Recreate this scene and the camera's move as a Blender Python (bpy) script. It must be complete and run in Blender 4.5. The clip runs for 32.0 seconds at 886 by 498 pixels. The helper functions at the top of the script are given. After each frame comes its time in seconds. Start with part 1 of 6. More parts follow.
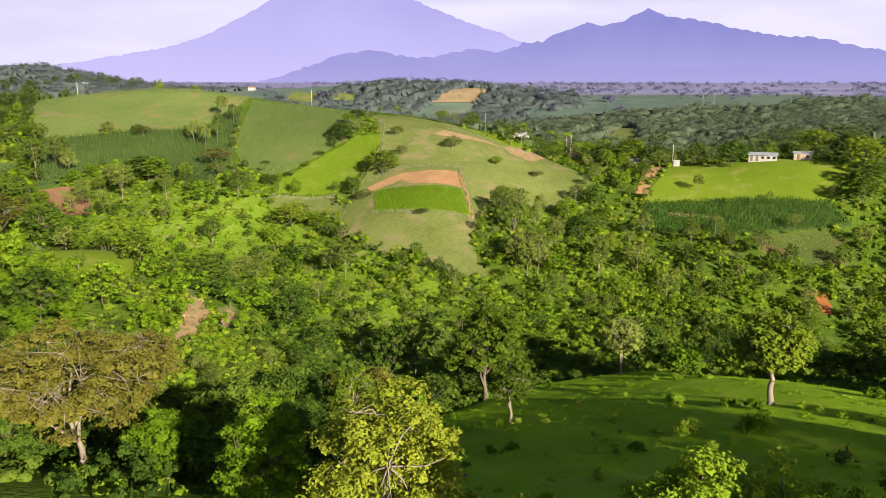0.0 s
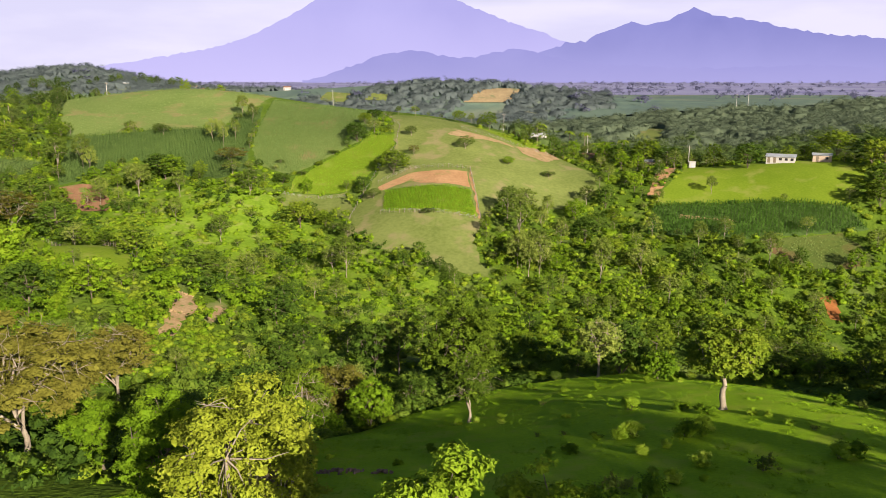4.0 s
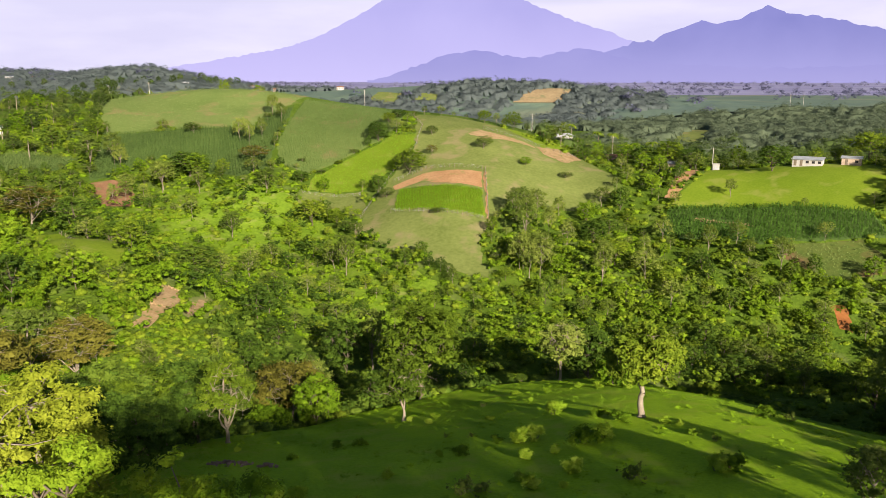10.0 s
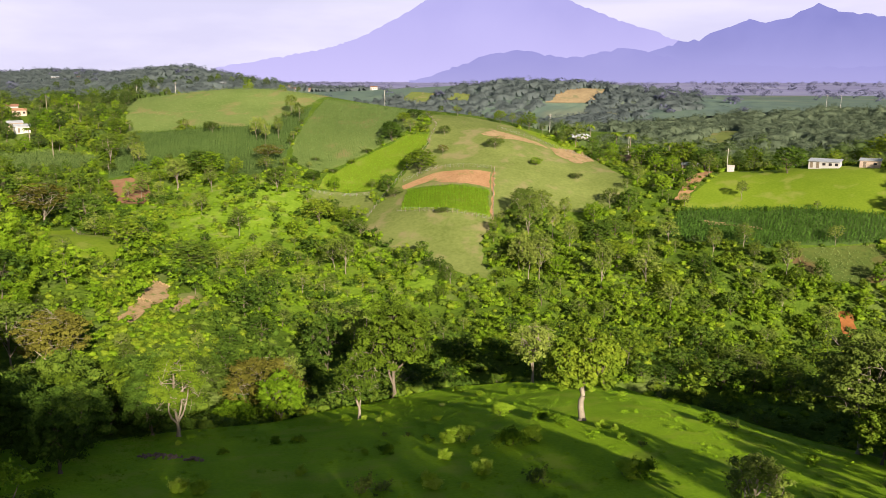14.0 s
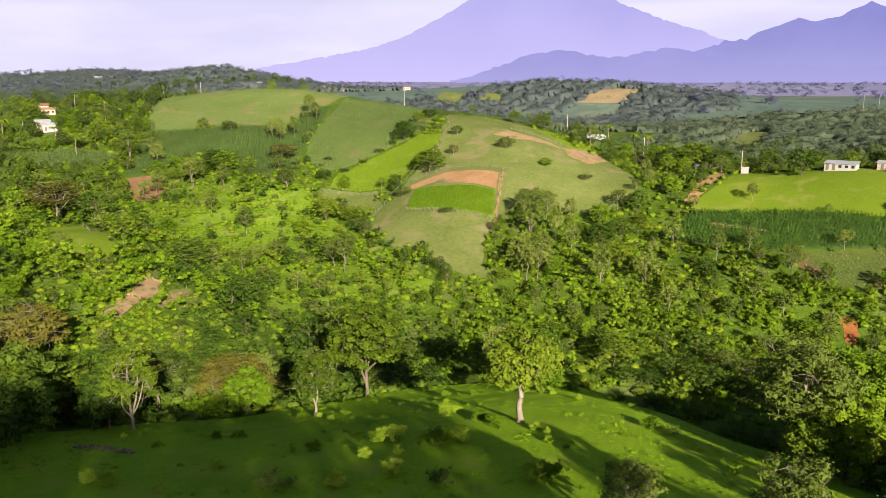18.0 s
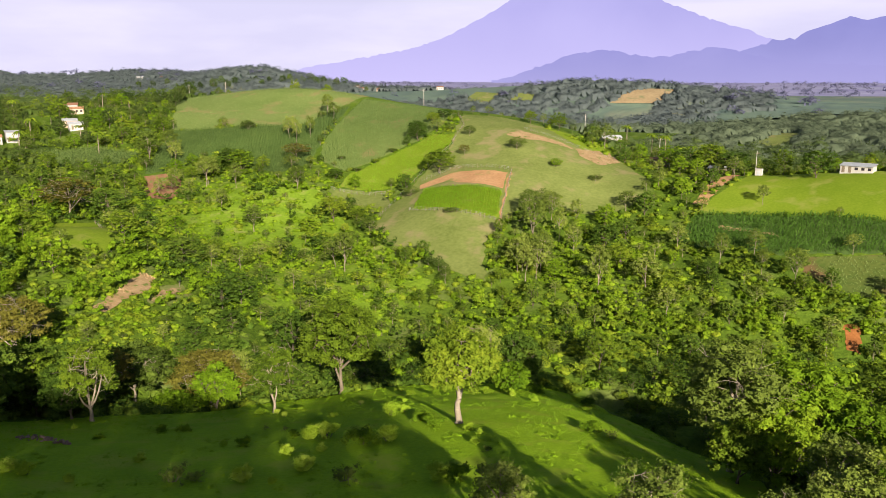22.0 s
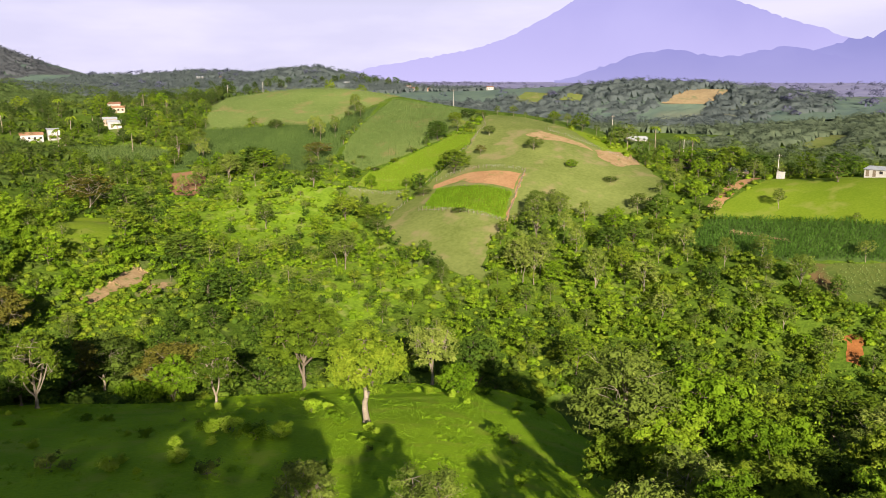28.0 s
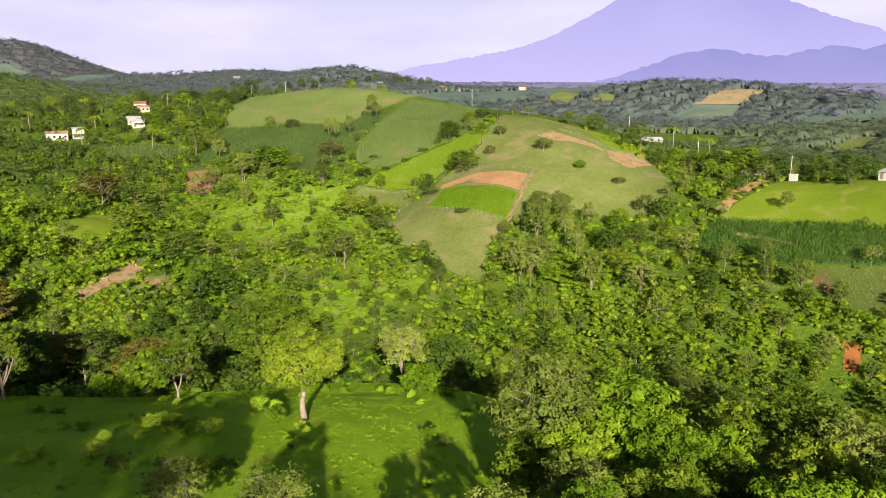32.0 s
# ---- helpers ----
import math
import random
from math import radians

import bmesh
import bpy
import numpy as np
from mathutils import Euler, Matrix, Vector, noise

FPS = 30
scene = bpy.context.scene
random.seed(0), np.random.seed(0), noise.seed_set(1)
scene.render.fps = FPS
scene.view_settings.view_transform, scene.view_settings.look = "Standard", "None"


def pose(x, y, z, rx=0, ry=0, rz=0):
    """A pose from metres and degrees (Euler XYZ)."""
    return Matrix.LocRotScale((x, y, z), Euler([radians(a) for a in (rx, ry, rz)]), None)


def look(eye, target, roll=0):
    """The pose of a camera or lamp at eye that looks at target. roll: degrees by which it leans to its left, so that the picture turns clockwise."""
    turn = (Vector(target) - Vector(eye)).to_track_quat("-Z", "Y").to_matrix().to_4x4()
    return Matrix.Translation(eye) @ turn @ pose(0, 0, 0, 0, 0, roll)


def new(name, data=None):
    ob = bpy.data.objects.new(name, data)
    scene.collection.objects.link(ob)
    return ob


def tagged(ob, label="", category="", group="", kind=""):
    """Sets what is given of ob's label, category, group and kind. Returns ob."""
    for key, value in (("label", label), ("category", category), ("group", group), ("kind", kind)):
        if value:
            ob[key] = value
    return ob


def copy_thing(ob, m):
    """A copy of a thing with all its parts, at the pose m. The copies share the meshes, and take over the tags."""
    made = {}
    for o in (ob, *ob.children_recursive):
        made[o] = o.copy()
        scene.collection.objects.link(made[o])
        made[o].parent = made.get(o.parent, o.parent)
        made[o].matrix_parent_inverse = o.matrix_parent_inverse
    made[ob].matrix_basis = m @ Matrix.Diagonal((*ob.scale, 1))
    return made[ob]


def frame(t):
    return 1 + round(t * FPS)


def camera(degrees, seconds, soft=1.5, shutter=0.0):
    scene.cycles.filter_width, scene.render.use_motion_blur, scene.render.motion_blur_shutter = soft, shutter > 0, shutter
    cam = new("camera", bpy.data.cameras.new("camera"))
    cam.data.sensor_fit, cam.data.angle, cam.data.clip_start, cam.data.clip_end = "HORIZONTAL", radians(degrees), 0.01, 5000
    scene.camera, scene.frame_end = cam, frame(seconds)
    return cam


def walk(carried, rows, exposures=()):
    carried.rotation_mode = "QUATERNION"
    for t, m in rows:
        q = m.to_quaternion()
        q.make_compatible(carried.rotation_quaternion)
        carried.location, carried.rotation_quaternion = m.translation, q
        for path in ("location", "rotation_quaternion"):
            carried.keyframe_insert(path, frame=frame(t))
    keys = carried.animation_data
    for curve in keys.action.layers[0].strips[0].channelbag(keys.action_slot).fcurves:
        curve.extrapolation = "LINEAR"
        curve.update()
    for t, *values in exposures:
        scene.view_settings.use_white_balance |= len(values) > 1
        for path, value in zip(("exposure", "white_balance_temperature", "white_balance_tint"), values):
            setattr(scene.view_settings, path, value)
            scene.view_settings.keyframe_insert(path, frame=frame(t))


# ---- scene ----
from mathutils.geometry import delaunay_2d_cdt

cam = camera(58.9, 32.0, soft=0.55)
PATH = [
    (0, (11.53, -2.23, 39.16), (9.12, 95.47, 17.96), 0),
    (1, (14.29, -2.31, 39.16), (10.59, 95.35, 17.96), 0),
    (2, (17.11, -2.32, 39.16), (12.10, 95.28, 17.96), 0),
    (3, (19.99, -2.26, 39.16), (13.63, 95.26, 17.96), 0),
    (4, (22.90, -2.13, 39.16), (15.19, 95.29, 17.96), 0),
    (5, (25.85, -1.95, 39.16), (16.78, 95.36, 17.96), 0),
    (6, (28.82, -1.71, 39.16), (18.38, 95.46, 17.96), 0),
    (7, (31.80, -1.41, 39.16), (20.00, 95.60, 17.96), 0),
    (8, (34.79, -1.07, 39.16), (21.63, 95.76, 17.96), 0),
    (9, (37.78, -0.69, 39.16), (23.27, 95.96, 17.96), 0),
    (10, (40.78, -0.26, 39.16), (24.92, 96.17, 17.96), 0),
    (11, (43.76, 0.21, 39.16), (26.57, 96.42, 17.96), 0),
    (12, (46.74, 0.73, 39.16), (28.22, 96.69, 17.96), 0),
    (13, (49.70, 1.28, 39.16), (29.87, 96.98, 17.96), 0),
    (14, (52.65, 1.88, 39.16), (31.52, 97.29, 17.96), 0),
    (15, (55.59, 2.51, 39.16), (33.17, 97.63, 17.96), 0),
    (16, (58.52, 3.18, 39.16), (34.80, 97.99, 17.96), 0),
    (17, (61.42, 3.89, 39.16), (36.43, 98.37, 17.96), 0),
    (18, (64.32, 4.65, 39.16), (38.05, 98.78, 17.96), 0),
    (19, (67.19, 5.44, 39.16), (39.65, 99.21, 17.96), 0),
    (20, (70.05, 6.28, 39.16), (41.25, 99.67, 17.96), 0),
    (21, (72.90, 7.16, 39.16), (42.83, 100.15, 17.96), 0),
    (22, (75.73, 8.08, 39.16), (44.40, 100.65, 17.96), 0),
    (23, (78.55, 9.05, 39.16), (45.96, 101.18, 17.96), 0),
    (24, (81.36, 10.06, 39.16), (47.52, 101.74, 17.96), 0),
    (25, (84.15, 11.11, 39.16), (49.06, 102.32, 17.96), 0),
    (26, (86.93, 12.21, 39.16), (50.59, 102.93, 17.96), 0),
    (27, (89.69, 13.36, 39.16), (52.12, 103.58, 17.96), 0),
    (28, (92.45, 14.56, 39.16), (53.64, 104.25, 17.96), 0),
    (29, (95.18, 15.80, 39.16), (55.17, 104.96, 17.96), 0),
    (30, (97.90, 17.08, 39.16), (56.69, 105.70, 17.96), 0),
    (31, (100.60, 18.41, 39.16), (58.23, 106.48, 17.96), 0),
    (32, (103.28, 19.79, 39.16), (59.77, 107.30, 17.96), 0),
]
walk(cam, [(t, look(eye, target, roll)) for t, eye, target, roll in PATH], [(0, 1.38, 6380, 16), (32, 1.38, 6380, 16)])

# ---- light: low sun behind the camera to its right, pale sky ----
SUN_AZ, SUN_EL = radians(147), radians(21)
world = bpy.data.worlds.new("sky")
scene.world = world
world.use_nodes = True
wn, wl = world.node_tree.nodes, world.node_tree.links
wn.clear()
sky = wn.new("ShaderNodeTexSky")
sky.sky_type, sky.sun_disc = "NISHITA", False
sky.sun_elevation, sky.sun_rotation = SUN_EL, SUN_AZ
sky.dust_density, sky.air_density, sky.ozone_density = 2.0, 1.0, 2.0
coord = wn.new("ShaderNodeTexCoord")
stretch = wn.new("ShaderNodeMapping")
stretch.inputs["Scale"].default_value = (3.0, 3.0, 13.0)
wl.new(coord.outputs["Generated"], stretch.inputs["Vector"])
puff = wn.new("ShaderNodeTexNoise")
puff.inputs["Scale"].default_value, puff.inputs["Detail"].default_value = 1.3, 7.0
wl.new(stretch.outputs["Vector"], puff.inputs["Vector"])
cover = wn.new("ShaderNodeValToRGB")
cover.color_ramp.elements[0].position, cover.color_ramp.elements[0].color = 0.40, (0.96, 0.96, 0.96, 1)
cover.color_ramp.elements[1].position, cover.color_ramp.elements[1].color = 0.66, (1.0, 1.0, 1.0, 1)
wl.new(puff.outputs["Fac"], cover.inputs["Fac"])
hue = wn.new("ShaderNodeValToRGB")
hue.color_ramp.elements[0].position, hue.color_ramp.elements[0].color = 0.42, (9.2, 9.0, 11.6, 1)
hue.color_ramp.elements[1].position, hue.color_ramp.elements[1].color = 0.62, (10.5, 10.2, 12.1, 1)
wl.new(puff.outputs["Fac"], hue.inputs["Fac"])
mixed = wn.new("ShaderNodeMix")
mixed.data_type = "RGBA"
lift = wn.new("ShaderNodeSeparateXYZ")
wl.new(coord.outputs["Generated"], lift.inputs["Vector"])
low = wn.new("ShaderNodeMapRange")
low.inputs["From Min"].default_value, low.inputs["From Max"].default_value = 0.17, 0.085
wl.new(lift.outputs["Z"], low.inputs["Value"])
veil = wn.new("ShaderNodeMath")
veil.operation = "MULTIPLY"
wl.new(cover.outputs["Color"], veil.inputs[0])
wl.new(low.outputs["Result"], veil.inputs[1])
wl.new(veil.outputs[0], mixed.inputs["Factor"])
wl.new(sky.outputs["Color"], mixed.inputs["A"])
wl.new(hue.outputs["Color"], mixed.inputs["B"])
back = wn.new("ShaderNodeBackground")
back.inputs["Strength"].default_value = 0.032
wl.new(mixed.outputs["Result"], back.inputs["Color"])
wo = wn.new("ShaderNodeOutputWorld")
wl.new(back.outputs["Background"], wo.inputs["Surface"])

sun = new("sun", bpy.data.lights.new("sun", "SUN"))
sun.data.energy, sun.data.angle, sun.data.color = 4.7, radians(0.55), (1.0, 0.88, 0.66)
toward = Vector((math.sin(SUN_AZ) * math.cos(SUN_EL), math.cos(SUN_AZ) * math.cos(SUN_EL), math.sin(SUN_EL)))
sun.matrix_world = look(toward * 300, (0, 0, 0))


# ---- materials ----
def surface(name, low, high, scale=0.4, fine=6.0, rough=0.9, bump=0.3, third=None, spots=0.62, metal=0.0, gloss=0.06):
    """Two colours mixed by a broad and a fine noise, with a bump; third: a colour in blotches."""
    m = bpy.data.materials.new(name)
    m.use_nodes = True
    n, l = m.node_tree.nodes, m.node_tree.links
    b = n["Principled BSDF"]
    b.inputs["Roughness"].default_value, b.inputs["Metallic"].default_value = rough, metal
    b.inputs["Specular IOR Level"].default_value = gloss
    geo = n.new("ShaderNodeNewGeometry")
    big, small = n.new("ShaderNodeTexNoise"), n.new("ShaderNodeTexNoise")
    for tex, s, d in ((big, scale, 3.0), (small, fine, 5.0)):
        tex.inputs["Scale"].default_value, tex.inputs["Detail"].default_value = s, d
        l.new(geo.outputs["Position"], tex.inputs["Vector"])
    add = n.new("ShaderNodeMath")
    add.operation = "ADD"
    l.new(big.outputs["Fac"], add.inputs[0])
    l.new(small.outputs["Fac"], add.inputs[1])
    ramp = n.new("ShaderNodeMapRange")
    ramp.inputs["From Min"].default_value, ramp.inputs["From Max"].default_value = 0.72, 1.28
    l.new(add.outputs[0], ramp.inputs["Value"])
    mix = n.new("ShaderNodeMix")
    mix.data_type = "RGBA"
    mix.inputs["A"].default_value, mix.inputs["B"].default_value = (*low, 1), (*high, 1)
    l.new(ramp.outputs["Result"], mix.inputs["Factor"])
    out = mix.outputs["Result"]
    if third:
        blot = n.new("ShaderNodeTexNoise")
        blot.inputs["Scale"].default_value, blot.inputs["Detail"].default_value = scale * 1.7, 6.0
        l.new(geo.outputs["Position"], blot.inputs["Vector"])
        lim = n.new("ShaderNodeMapRange")
        lim.inputs["From Min"].default_value, lim.inputs["From Max"].default_value = spots - 0.05, spots + 0.07
        l.new(blot.outputs["Fac"], lim.inputs["Value"])
        mix2 = n.new("ShaderNodeMix")
        mix2.data_type = "RGBA"
        mix2.inputs["B"].default_value = (*third, 1)
        l.new(out, mix2.inputs["A"])
        l.new(lim.outputs["Result"], mix2.inputs["Factor"])
        out = mix2.outputs["Result"]
    l.new(out, b.inputs["Base Color"])
    bm = n.new("ShaderNodeBump")
    bm.inputs["Strength"].default_value, bm.inputs["Distance"].default_value = bump, 0.5 / fine
    l.new(small.outputs["Fac"], bm.inputs["Height"])
    l.new(bm.outputs["Normal"], b.inputs["Normal"])
    return m


def foliage(name, dark, light, tip, through_light=0.22):
    """Leaves that differ from piece to piece, from plant to plant and over metres."""
    m = bpy.data.materials.new(name)
    m.use_nodes = True
    n, l = m.node_tree.nodes, m.node_tree.links
    b = n["Principled BSDF"]
    b.inputs["Roughness"].default_value, b.inputs["Specular IOR Level"].default_value = 0.65, 0.06
    geo, info, tex = n.new("ShaderNodeNewGeometry"), n.new("ShaderNodeObjectInfo"), n.new("ShaderNodeTexNoise")
    tex.inputs["Scale"].default_value, tex.inputs["Detail"].default_value = 0.35, 4.0
    l.new(geo.outputs["Position"], tex.inputs["Vector"])
    a, c = n.new("ShaderNodeMath"), n.new("ShaderNodeMath")
    a.operation, c.operation = "MULTIPLY_ADD", "MULTIPLY_ADD"
    a.inputs[1].default_value, c.inputs[1].default_value = 0.13, 0.42
    l.new(geo.outputs["Random Per Island"], a.inputs[0])
    l.new(tex.outputs["Fac"], a.inputs[2])
    l.new(info.outputs["Random"], c.inputs[0])
    l.new(a.outputs[0], c.inputs[2])
    ramp = n.new("ShaderNodeValToRGB")
    e = ramp.color_ramp.elements
    e[0].position, e[0].color = 0.45, (*dark, 1)
    e[1].position, e[1].color = 1.20, (*tip, 1)
    mid = e.new(0.82)
    mid.color = (*light, 1)
    e[2].position = 1.0
    spray, shift, half = n.new("ShaderNodeTexNoise"), n.new("ShaderNodeMath"), n.new("ShaderNodeMath")
    spray.inputs["Scale"].default_value, spray.inputs["Detail"].default_value = 2.2, 5.0
    l.new(geo.outputs["Position"], spray.inputs["Vector"])
    shift.operation, half.operation = "MULTIPLY_ADD", "MULTIPLY_ADD"
    shift.inputs[1].default_value = 0.55
    l.new(spray.outputs["Fac"], shift.inputs[0])
    l.new(c.outputs[0], shift.inputs[2])
    half.inputs[1].default_value, half.inputs[2].default_value = 0.93, -0.205
    l.new(shift.outputs[0], half.inputs[0])
    l.new(half.outputs[0], ramp.inputs["Fac"])
    relief = n.new("ShaderNodeBump")
    relief.inputs["Strength"].default_value, relief.inputs["Distance"].default_value = 0.7, 0.35
    l.new(spray.outputs["Fac"], relief.inputs["Height"])
    l.new(relief.outputs["Normal"], b.inputs["Normal"])
    l.new(ramp.outputs["Color"], b.inputs["Base Color"])
    if through_light:
        tr, ms = n.new("ShaderNodeBsdfTranslucent"), n.new("ShaderNodeMixShader")
        ms.inputs["Fac"].default_value = through_light
        l.new(ramp.outputs["Color"], tr.inputs["Color"])
        l.new(b.outputs["BSDF"], ms.inputs[1])
        l.new(tr.outputs["BSDF"], ms.inputs[2])
        l.new(ms.outputs["Shader"], n["Material Output"].inputs["Surface"])
    return m


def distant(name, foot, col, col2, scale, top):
    """Land so far off that it is only pale light: a backdrop that glows, its haze painted in, paler towards its foot.
    """
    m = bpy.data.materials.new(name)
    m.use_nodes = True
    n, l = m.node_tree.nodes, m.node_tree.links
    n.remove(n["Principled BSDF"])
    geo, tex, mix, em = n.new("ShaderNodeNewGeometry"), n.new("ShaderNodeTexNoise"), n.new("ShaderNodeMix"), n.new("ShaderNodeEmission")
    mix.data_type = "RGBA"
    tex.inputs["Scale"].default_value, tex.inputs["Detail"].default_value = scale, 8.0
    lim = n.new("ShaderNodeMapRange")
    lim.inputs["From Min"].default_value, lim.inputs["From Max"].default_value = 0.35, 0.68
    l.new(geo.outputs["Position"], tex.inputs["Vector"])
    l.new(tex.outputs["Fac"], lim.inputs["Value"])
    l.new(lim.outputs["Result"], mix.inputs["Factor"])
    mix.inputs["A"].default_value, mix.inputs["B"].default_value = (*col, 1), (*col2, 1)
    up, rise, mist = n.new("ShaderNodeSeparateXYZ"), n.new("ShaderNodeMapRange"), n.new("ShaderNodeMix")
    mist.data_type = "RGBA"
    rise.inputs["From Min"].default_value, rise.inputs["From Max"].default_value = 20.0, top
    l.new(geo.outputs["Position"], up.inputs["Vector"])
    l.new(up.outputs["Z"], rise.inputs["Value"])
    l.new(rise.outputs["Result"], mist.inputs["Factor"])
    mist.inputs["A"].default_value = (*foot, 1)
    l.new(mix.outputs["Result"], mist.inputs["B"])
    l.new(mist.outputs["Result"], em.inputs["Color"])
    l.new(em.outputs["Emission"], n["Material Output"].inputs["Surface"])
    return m


